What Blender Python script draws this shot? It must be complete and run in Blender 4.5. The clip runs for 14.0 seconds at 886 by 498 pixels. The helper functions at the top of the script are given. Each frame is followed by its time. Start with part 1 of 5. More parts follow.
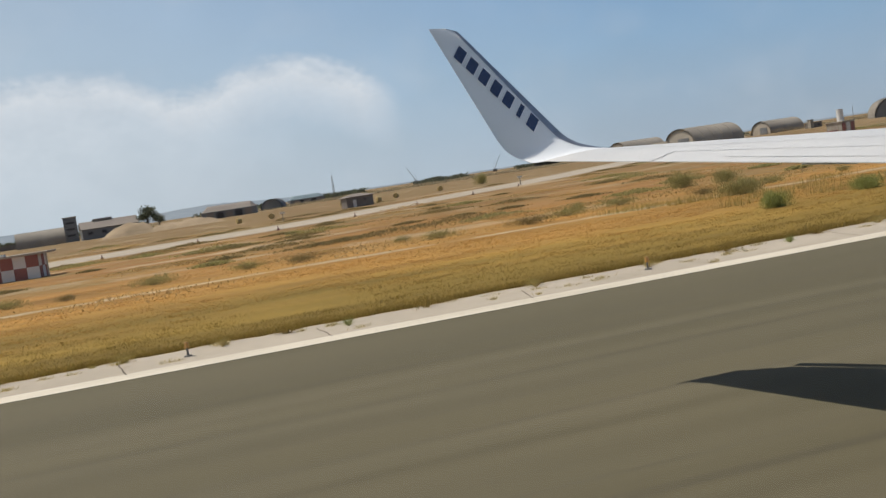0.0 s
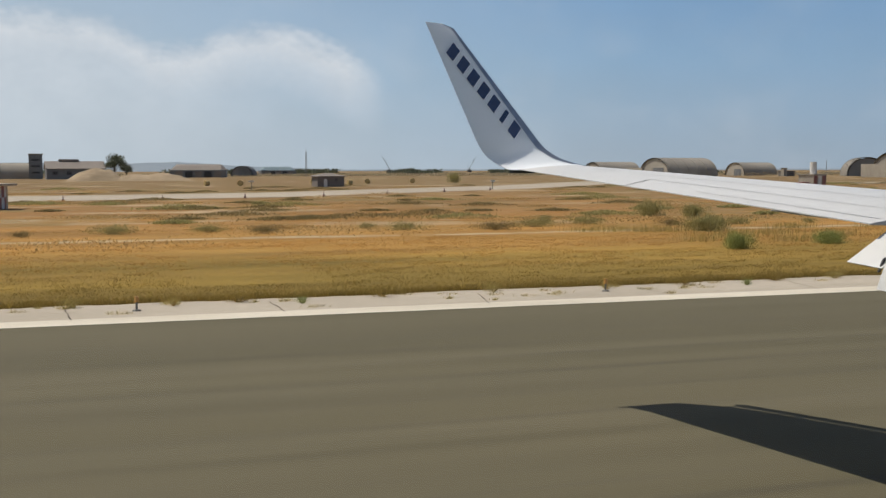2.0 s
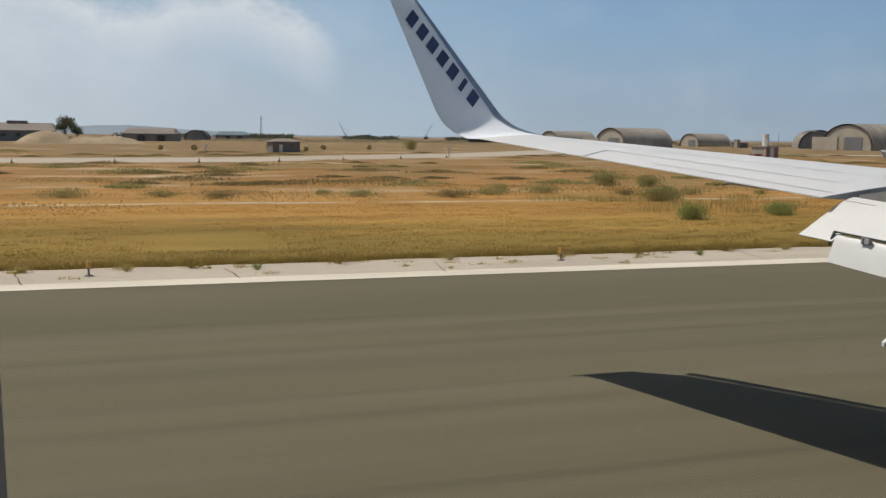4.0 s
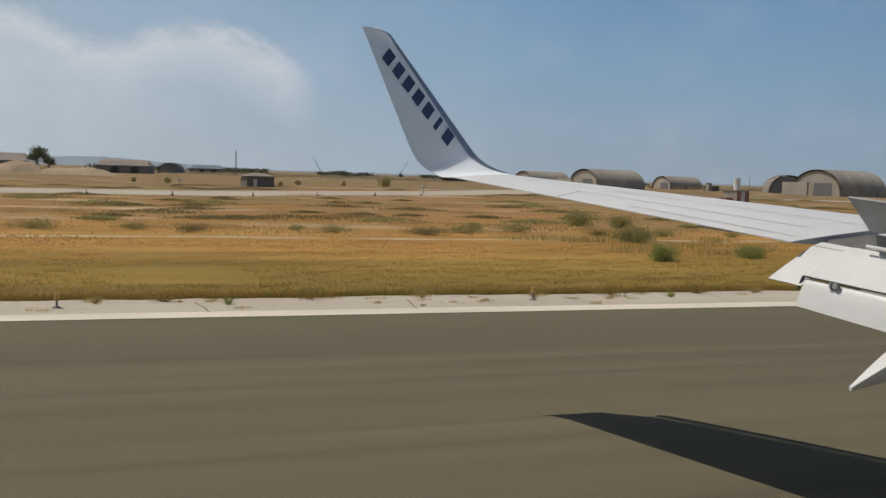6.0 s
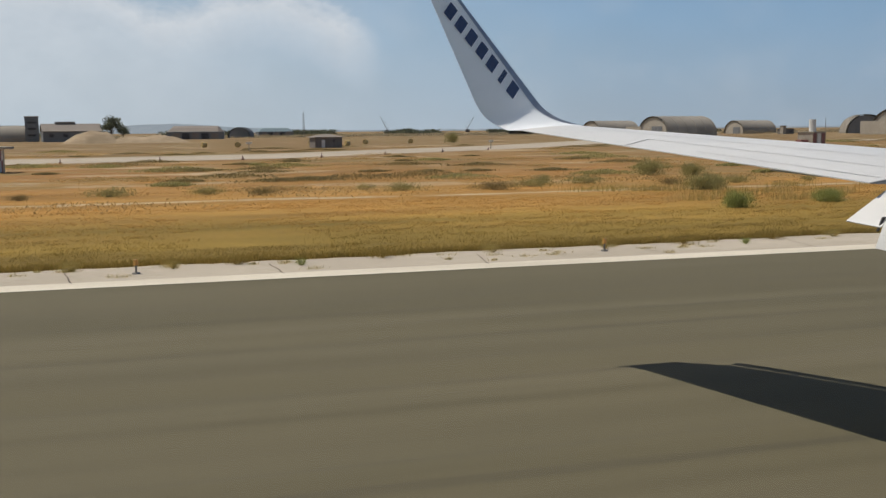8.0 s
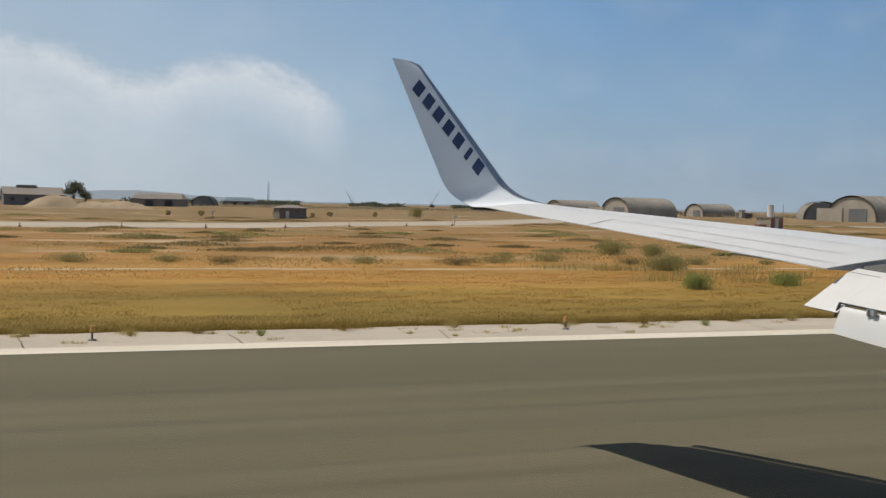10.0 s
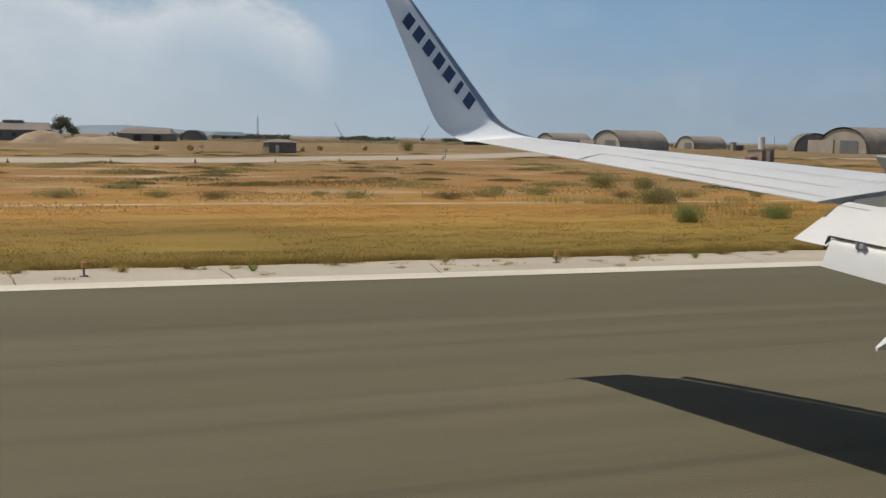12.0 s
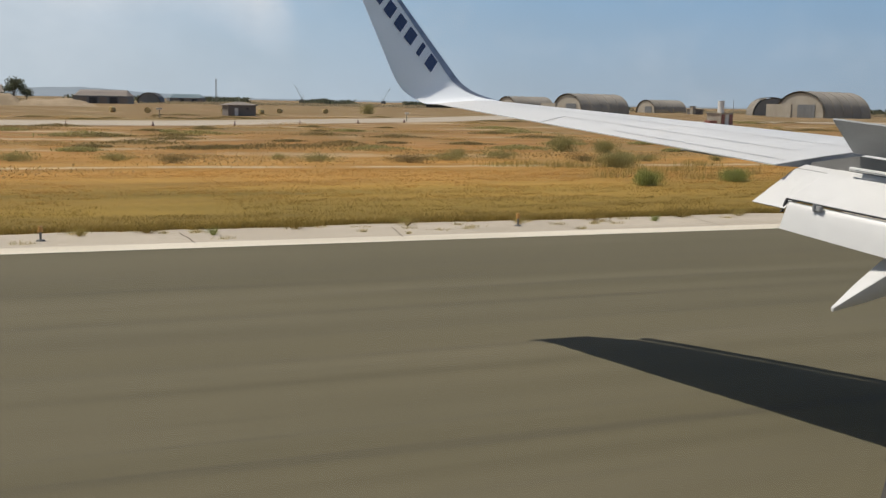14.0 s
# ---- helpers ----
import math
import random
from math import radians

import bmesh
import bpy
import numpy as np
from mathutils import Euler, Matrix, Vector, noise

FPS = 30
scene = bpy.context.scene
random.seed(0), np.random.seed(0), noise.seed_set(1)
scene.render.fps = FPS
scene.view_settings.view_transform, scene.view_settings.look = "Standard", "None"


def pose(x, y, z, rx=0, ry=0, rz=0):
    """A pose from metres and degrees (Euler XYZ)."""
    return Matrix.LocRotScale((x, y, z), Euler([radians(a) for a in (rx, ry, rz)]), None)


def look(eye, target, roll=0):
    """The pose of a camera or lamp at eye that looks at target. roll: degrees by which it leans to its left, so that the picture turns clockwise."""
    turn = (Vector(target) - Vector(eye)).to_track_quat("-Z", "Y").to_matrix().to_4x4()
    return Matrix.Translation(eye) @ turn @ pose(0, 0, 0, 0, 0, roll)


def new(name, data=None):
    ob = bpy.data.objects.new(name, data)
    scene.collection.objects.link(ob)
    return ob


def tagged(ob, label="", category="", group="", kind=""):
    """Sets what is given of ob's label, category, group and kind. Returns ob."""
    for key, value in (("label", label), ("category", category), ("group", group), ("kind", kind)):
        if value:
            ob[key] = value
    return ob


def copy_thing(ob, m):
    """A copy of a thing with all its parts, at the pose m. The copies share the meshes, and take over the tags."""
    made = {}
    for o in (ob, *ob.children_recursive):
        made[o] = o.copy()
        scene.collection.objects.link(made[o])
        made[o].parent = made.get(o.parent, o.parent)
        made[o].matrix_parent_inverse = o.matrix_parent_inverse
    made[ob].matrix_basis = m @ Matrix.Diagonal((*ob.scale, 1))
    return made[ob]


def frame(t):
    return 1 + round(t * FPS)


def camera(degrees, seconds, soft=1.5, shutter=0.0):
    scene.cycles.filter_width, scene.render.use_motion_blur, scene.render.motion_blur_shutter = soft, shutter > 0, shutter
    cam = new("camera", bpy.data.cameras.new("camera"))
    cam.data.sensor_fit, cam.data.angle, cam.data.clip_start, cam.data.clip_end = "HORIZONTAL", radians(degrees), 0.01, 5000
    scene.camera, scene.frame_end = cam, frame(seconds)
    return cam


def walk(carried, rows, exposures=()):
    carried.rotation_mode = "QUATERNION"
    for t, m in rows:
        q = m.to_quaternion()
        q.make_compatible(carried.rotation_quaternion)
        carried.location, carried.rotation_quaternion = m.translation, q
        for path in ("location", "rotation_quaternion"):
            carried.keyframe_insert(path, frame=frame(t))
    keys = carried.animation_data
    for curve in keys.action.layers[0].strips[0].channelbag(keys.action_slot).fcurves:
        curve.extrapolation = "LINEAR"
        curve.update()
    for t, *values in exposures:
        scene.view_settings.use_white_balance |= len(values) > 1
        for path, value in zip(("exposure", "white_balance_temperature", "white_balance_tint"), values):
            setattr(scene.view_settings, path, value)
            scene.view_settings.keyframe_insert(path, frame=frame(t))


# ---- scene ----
# ---------------------------------------------------------------- camera
cam = camera(47, 14.0, soft=1.3)
ROWS = (  # seconds, x, y, z, yaw, pitch, roll
    (0, 0.050, 0.007, 3.781, -14.54, -3.99, -8.71),
    (0.2, 0.090, 0.001, 3.800, -16.38, -3.85, -10.08),
    (0.4, 0.130, 0.000, 3.800, -15.92, -2.94, -10.62),
    (0.5, 0.136, 0.003, 3.798, -13.90, -1.95, -10.32),
    (1, 0.060, 0.008, 3.782, -14.05, -4.13, -7.56),
    (1.5, 0.035, 0.001, 3.785, -15.63, -5.60, -5.22),
    (2, 0.026, 0.002, 3.786, -16.61, -4.44, -0.14),
    (2.5, -0.004, 0.001, 3.794, -18.36, -4.17, 1.40),
    (3, -0.005, -0.001, 3.786, -19.75, -6.67, 1.72),
    (3.2, -0.002, -0.001, 3.802, -19.43, -6.68, 0.38),
    (5.3, -0.004, 0.000, 3.800, -18.94, -5.69, 1.77),
    (5.5, -0.003, -0.005, 3.801, -20.58, -4.55, 2.23),
    (6, 0.004, -0.001, 3.805, -20.60, -4.11, 1.79),
    (6.5, 0.068, -0.001, 3.803, -21.19, -2.68, 2.17),
    (7, -0.006, -0.003, 3.801, -19.72, -4.72, 1.16),
    (7.3, 0.004, 0.000, 3.800, -19.44, -5.77, 1.58),
    (7.5, 0.008, 0.005, 3.802, -18.42, -4.70, 0.93),
    (8, 0.020, 0.003, 3.803, -16.67, -6.67, -0.53),
    (8.5, 0.006, 0.001, 3.790, -16.42, -3.31, -1.24),
    (9, 0.008, -0.002, 3.799, -18.83, -1.99, -0.36),
    (9.2, 0.008, -0.001, 3.801, -18.54, -2.02, 0.77),
    (11.3, 0.008, -0.002, 3.803, -18.86, -3.23, 1.45),
    (11.5, 0.0015, -0.001, 3.822, -17.83, -4.36, 1.06),
    (12, 0.004, -0.004, 3.820, -19.35, -6.18, 0.93),
    (12.5, 0.001, -0.003, 3.816, -20.23, -5.17, 1.83),
    (13, 0.008, -0.003, 3.815, -18.72, -7.14, 0.09),
    (13.5, 0.000, -0.001, 3.796, -18.93, -7.92, 0.25),
    (14, -0.008, -0.003, 3.810, -21.57, -8.18, 1.08),
)

walk(cam, [(t, look((x, y, z),
                    (x - math.sin(radians(yaw)) * math.cos(radians(tilt)) * 10,
                     y + math.cos(radians(yaw)) * math.cos(radians(tilt)) * 10,
                     z + math.sin(radians(tilt)) * 10), lean))
           for t, x, y, z, yaw, tilt, lean in ROWS],
     [(0, 0.06), (1, 0.0), (3.2, 0.0), (5.3, -0.14), (6, -0.2), (7.5, -0.2), (8.2, 0.0), (9.2, 0.02), (11.3, -0.1), (12.5, -0.09), (13, 0.02), (14, 0.05)])

# ---------------------------------------------------------------- light
SUN_WAY = Vector((-0.458, 0.309, 1.0)).normalized()      # towards the sun
world = bpy.data.worlds.new("sky")
scene.world = world
world.use_nodes = True
wn = world.node_tree.nodes
sky = wn.new("ShaderNodeTexSky")
sky.sky_type = "NISHITA"
sky.sun_disc = False
sky.sun_elevation = math.asin(SUN_WAY.z)
sky.sun_rotation = math.atan2(SUN_WAY.x, SUN_WAY.y)
sky.air_density, sky.dust_density, sky.ozone_density = 1.0, 1.6, 1.4
wn["Background"].inputs["Strength"].default_value = 0.055
world.node_tree.links.new(sky.outputs["Color"], wn["Background"].inputs["Color"])
sun = new("sun", bpy.data.lights.new("sun", "SUN"))
sun.data.energy, sun.data.angle, sun.data.color = 3.85, radians(0.6), (1.0, 0.94, 0.84)
sun.matrix_world = look((0, 0, 60), Vector((0, 0, 60)) - SUN_WAY)
scene.view_settings.exposure = 0.0


# ---------------------------------------------------------------- materials
def wire(tree, a, b):
    tree.links.new(a, b)


def noise_at(tree, vector, scale, detail=5.0, rough=0.6):
    n = tree.nodes.new("ShaderNodeTexNoise")
    n.inputs["Scale"].default_value, n.inputs["Detail"].default_value = scale, detail
    n.inputs["Roughness"].default_value = rough
    wire(tree, vector, n.inputs["Vector"])
    return n.outputs["Fac"]


def ramp_at(tree, fac, stops):
    r = tree.nodes.new("ShaderNodeValToRGB")
    el = r.color_ramp.elements
    while len(el) < len(stops):
        el.new(0.5)
    for e, (p, c) in zip(el, stops):
        e.position, e.color = p, (*c, 1) if len(c) == 3 else c
    wire(tree, fac, r.inputs["Fac"])
    return r.outputs["Color"]


def math_at(tree, op, a, b=None, clamp=False):
    m = tree.nodes.new("ShaderNodeMath")
    m.operation, m.use_clamp = op, clamp
    for k, v in enumerate((a, b)):
        if v is None:
            continue
        if isinstance(v, (int, float)):
            m.inputs[k].default_value = v
        else:
            wire(tree, v, m.inputs[k])
    return m.outputs["Value"]


def mix_at(tree, fac, a, b, kind="MIX"):
    m = tree.nodes.new("ShaderNodeMix")
    m.data_type, m.blend_type = "RGBA", kind
    for key, v in ((0, fac), (6, a), (7, b)):
        if isinstance(v, (int, float)):
            m.inputs[key].default_value = v
        elif isinstance(v, tuple):
            m.inputs[key].default_value = (*v, 1)
        else:
            wire(tree, v, m.inputs[key])
    return m.outputs[2]


def coords(tree, stretch=(1, 1, 1)):
    c = tree.nodes.new("ShaderNodeTexCoord")
    m = tree.nodes.new("ShaderNodeMapping")
    m.inputs["Scale"].default_value = stretch
    wire(tree, c.outputs["Object"], m.inputs["Vector"])
    return m.outputs["Vector"]


def blank(name, rough=0.8, metal=0.0):
    m = bpy.data.materials.new(name)
    m.use_nodes = True
    b = m.node_tree.nodes["Principled BSDF"]
    b.inputs["Roughness"].default_value, b.inputs["Metallic"].default_value = rough, metal
    if rough > 0.84:
        b.inputs["Specular IOR Level"].default_value = 0.2
    return m, m.node_tree, b


def bumped(tree, bsdf, height, strength, distance=0.02):
    n = tree.nodes.new("ShaderNodeBump")
    n.inputs["Strength"].default_value, n.inputs["Distance"].default_value = strength, distance
    wire(tree, height, n.inputs["Height"])
    wire(tree, n.outputs["Normal"], bsdf.inputs["Normal"])


def surface(name, low, high, coarse=0.5, fine=12.0, stretch=(1, 1, 1), rough=0.8, metal=0.0, bump=0.15, vary=0.0, grainy=0.2):
    """Two colours mixed by large stains, with a fine grain and relief."""
    m, tree, b = blank(name, rough, metal)
    v = coords(tree, stretch)
    big, small = noise_at(tree, v, coarse, 6), noise_at(tree, v, fine, 4)
    c = ramp_at(tree, big, ((0.32, low), (0.68, high)))
    grain = ramp_at(tree, small, ((0.25, (1 - grainy,) * 3), (0.75, (1 + 0.75 * grainy,) * 3)))
    c = mix_at(tree, 1.0, c, grain, "MULTIPLY")
    if vary:
        info = tree.nodes.new("ShaderNodeObjectInfo")
        c = mix_at(tree, 1.0, c, ramp_at(tree, info.outputs["Random"], ((0, (1 - vary,) * 3), (1, (1 + vary,) * 3))), "MULTIPLY")
    wire(tree, c, b.inputs["Base Color"])
    wire(tree, ramp_at(tree, big, ((0.3, (rough * 0.85,) * 3), (0.7, (min(1, rough * 1.12),) * 3))), b.inputs["Roughness"])
    if bump:
        bumped(tree, b, small, bump)
    return m


def leafy(name, colours, rough=0.75):
    """Foliage: each blade or leaf takes its own tone."""
    m, tree, b = blank(name, rough)
    g = tree.nodes.new("ShaderNodeNewGeometry")
    v = coords(tree)
    k = math_at(tree, "ADD", math_at(tree, "MULTIPLY", g.outputs["Random Per Island"], 0.6),
                math_at(tree, "MULTIPLY", noise_at(tree, v, 0.25, 4), 0.45))
    c = ramp_at(tree, k, tuple((0.15 + 0.7 * i / (len(colours) - 1), c) for i, c in enumerate(colours)))
    wire(tree, c, b.inputs["Base Color"])
    thin, mix = tree.nodes.new("ShaderNodeBsdfTranslucent"), tree.nodes.new("ShaderNodeMixShader")
    wire(tree, c, thin.inputs["Color"])
    mix.inputs[0].default_value = 0.5
    wire(tree, b.outputs[0], mix.inputs[1])
    wire(tree, thin.outputs[0], mix.inputs[2])
    wire(tree, mix.outputs[0], tree.nodes["Material Output"].inputs["Surface"])
    return m


def field_material():
    """Dry field: olive beside the runway, straw, then rust-brown, with bare pale soil and green scrub further off."""
    m, tree, b = blank("dry_field", 0.95)
    tc = tree.nodes.new("ShaderNodeTexCoord")
    sep = tree.nodes.new("ShaderNodeSeparateXYZ")
    wire(tree, tc.outputs["Object"], sep.inputs["Vector"])
    v, vs = coords(tree), coords(tree, (0.06, 1, 1))
    drift = noise_at(tree, vs, 0.05, 5)
    y = math_at(tree, "ADD", sep.outputs["Y"], math_at(tree, "MULTIPLY", math_at(tree, "SUBTRACT", drift, 0.5), 42.0))
    p = math_at(tree, "DIVIDE", math_at(tree, "SUBTRACT", y, 28.0), 220.0, True)
    band = ramp_at(tree, p, ((0.0, (0.228, 0.155, 0.035)), (0.05, (0.276, 0.185, 0.042)), (0.11, (0.417, 0.233, 0.065)),
                             (0.28, (0.369, 0.196, 0.069)), (0.5, (0.301, 0.180, 0.075)), (1.0, (0.242, 0.157, 0.079))))
    streak = ramp_at(tree, noise_at(tree, vs, 0.35, 6, 0.65), ((0.25, (0.58, 0.57, 0.53)), (0.75, (1.33, 1.31, 1.25))))
    c = mix_at(tree, 1.0, band, streak, "MULTIPLY")
    grain = ramp_at(tree, noise_at(tree, v, 2.6, 5, 0.7), ((0.25, (0.7,) * 3), (0.75, (1.28,) * 3)))
    c = mix_at(tree, 1.0, c, grain, "MULTIPLY")
    mottle = ramp_at(tree, noise_at(tree, coords(tree, (0.35, 1, 1)), 0.13, 7, 0.7), ((0.3, (0.64, 0.64, 0.61)), (0.68, (1.2, 1.18, 1.14))))
    c = mix_at(tree, 1.0, c, mottle, "MULTIPLY")
    patch = ramp_at(tree, noise_at(tree, coords(tree, (0.22, 0.5, 1)), 0.16, 4, 0.55), ((0.46, (0, 0, 0)), (0.64, (0.32,) * 3)))
    c = mix_at(tree, patch, c, (0.182, 0.134, 0.032))
    rust = ramp_at(tree, noise_at(tree, coords(tree, (0.12, 0.6, 1)), 0.11, 5, 0.6), ((0.5, (0, 0, 0)), (0.66, (0.4,) * 3)))
    far = math_at(tree, "MULTIPLY", math_at(tree, "SUBTRACT", y, 56.0), 0.04, True)
    c = mix_at(tree, math_at(tree, "MULTIPLY", rust, far), c, (0.17, 0.085, 0.034))
    bare = ramp_at(tree, noise_at(tree, coords(tree, (0.28, 0.62, 1)), 0.13, 7, 0.66), ((0.55, (0, 0, 0)), (0.60, (1, 1, 1))))
    c = mix_at(tree, math_at(tree, "MULTIPLY", bare, math_at(tree, "MULTIPLY", far, 0.75)), c, (0.50, 0.385, 0.25))
    green = ramp_at(tree, noise_at(tree, coords(tree, (0.26, 0.4, 1.7)), 0.11, 8, 0.7), ((0.49, (0, 0, 0)), (0.6, (1, 1, 1))))
    c = mix_at(tree, math_at(tree, "MULTIPLY", green, math_at(tree, "MULTIPLY", far, 0.7)), c, (0.195, 0.15, 0.062))
    wire(tree, c, b.inputs["Base Color"])
    bumped(tree, b, noise_at(tree, v, 1.3, 6, 0.7), 0.35, 0.2)
    return m


def asphalt_material():
    m, tree, b = blank("asphalt", 0.85)
    v, along = coords(tree), coords(tree, (0.03, 1, 1))
    c = ramp_at(tree, noise_at(tree, along, 0.55, 6, 0.6), ((0.28, (0.113, 0.098, 0.057)), (0.72, (0.146, 0.128, 0.080))))
    wide = ramp_at(tree, noise_at(tree, coords(tree, (0.012, 0.25, 1)), 1.0, 3), ((0.35, (0.9,) * 3), (0.65, (1.08,) * 3)))
    c = mix_at(tree, 1.0, c, wide, "MULTIPLY")
    grain = ramp_at(tree, noise_at(tree, v, 40.0, 3), ((0.2, (0.8,) * 3), (0.8, (1.18,) * 3)))
    c = mix_at(tree, 1.0, c, grain, "MULTIPLY")
    marks = ramp_at(tree, noise_at(tree, coords(tree, (0.012, 2.0, 1)), 1.2, 5, 0.65), ((0.55, (0, 0, 0)), (0.64, (1, 1, 1))))
    c = mix_at(tree, math_at(tree, "MULTIPLY", marks, 0.34), c, (0.055, 0.05, 0.042))
    scuff = ramp_at(tree, noise_at(tree, coords(tree, (0.25, 3.0, 1)), 0.8, 5), ((0.70, (0, 0, 0)), (0.76, (1, 1, 1))))
    c = mix_at(tree, math_at(tree, "MULTIPLY", scuff, 0.4), c, (0.2, 0.185, 0.16))
    rubber = ramp_at(tree, noise_at(tree, coords(tree, (0.008, 1.3, 1)), 1.0, 5, 0.7), ((0.5, (0, 0, 0)), (0.62, (0.2,) * 3)))
    c = mix_at(tree, rubber, c, (0.07, 0.06, 0.034))
    blotch = ramp_at(tree, noise_at(tree, coords(tree, (0.12, 0.5, 1)), 0.4, 5, 0.6), ((0.3, (0.9, 0.91, 0.9)), (0.7, (1.1, 1.09, 1.1))))
    c = mix_at(tree, 1.0, c, blotch, "MULTIPLY")
    wire(tree, c, b.inputs["Base Color"])
    bumped(tree, b, noise_at(tree, v, 21.0, 4), 0.08, 0.006)
    return m


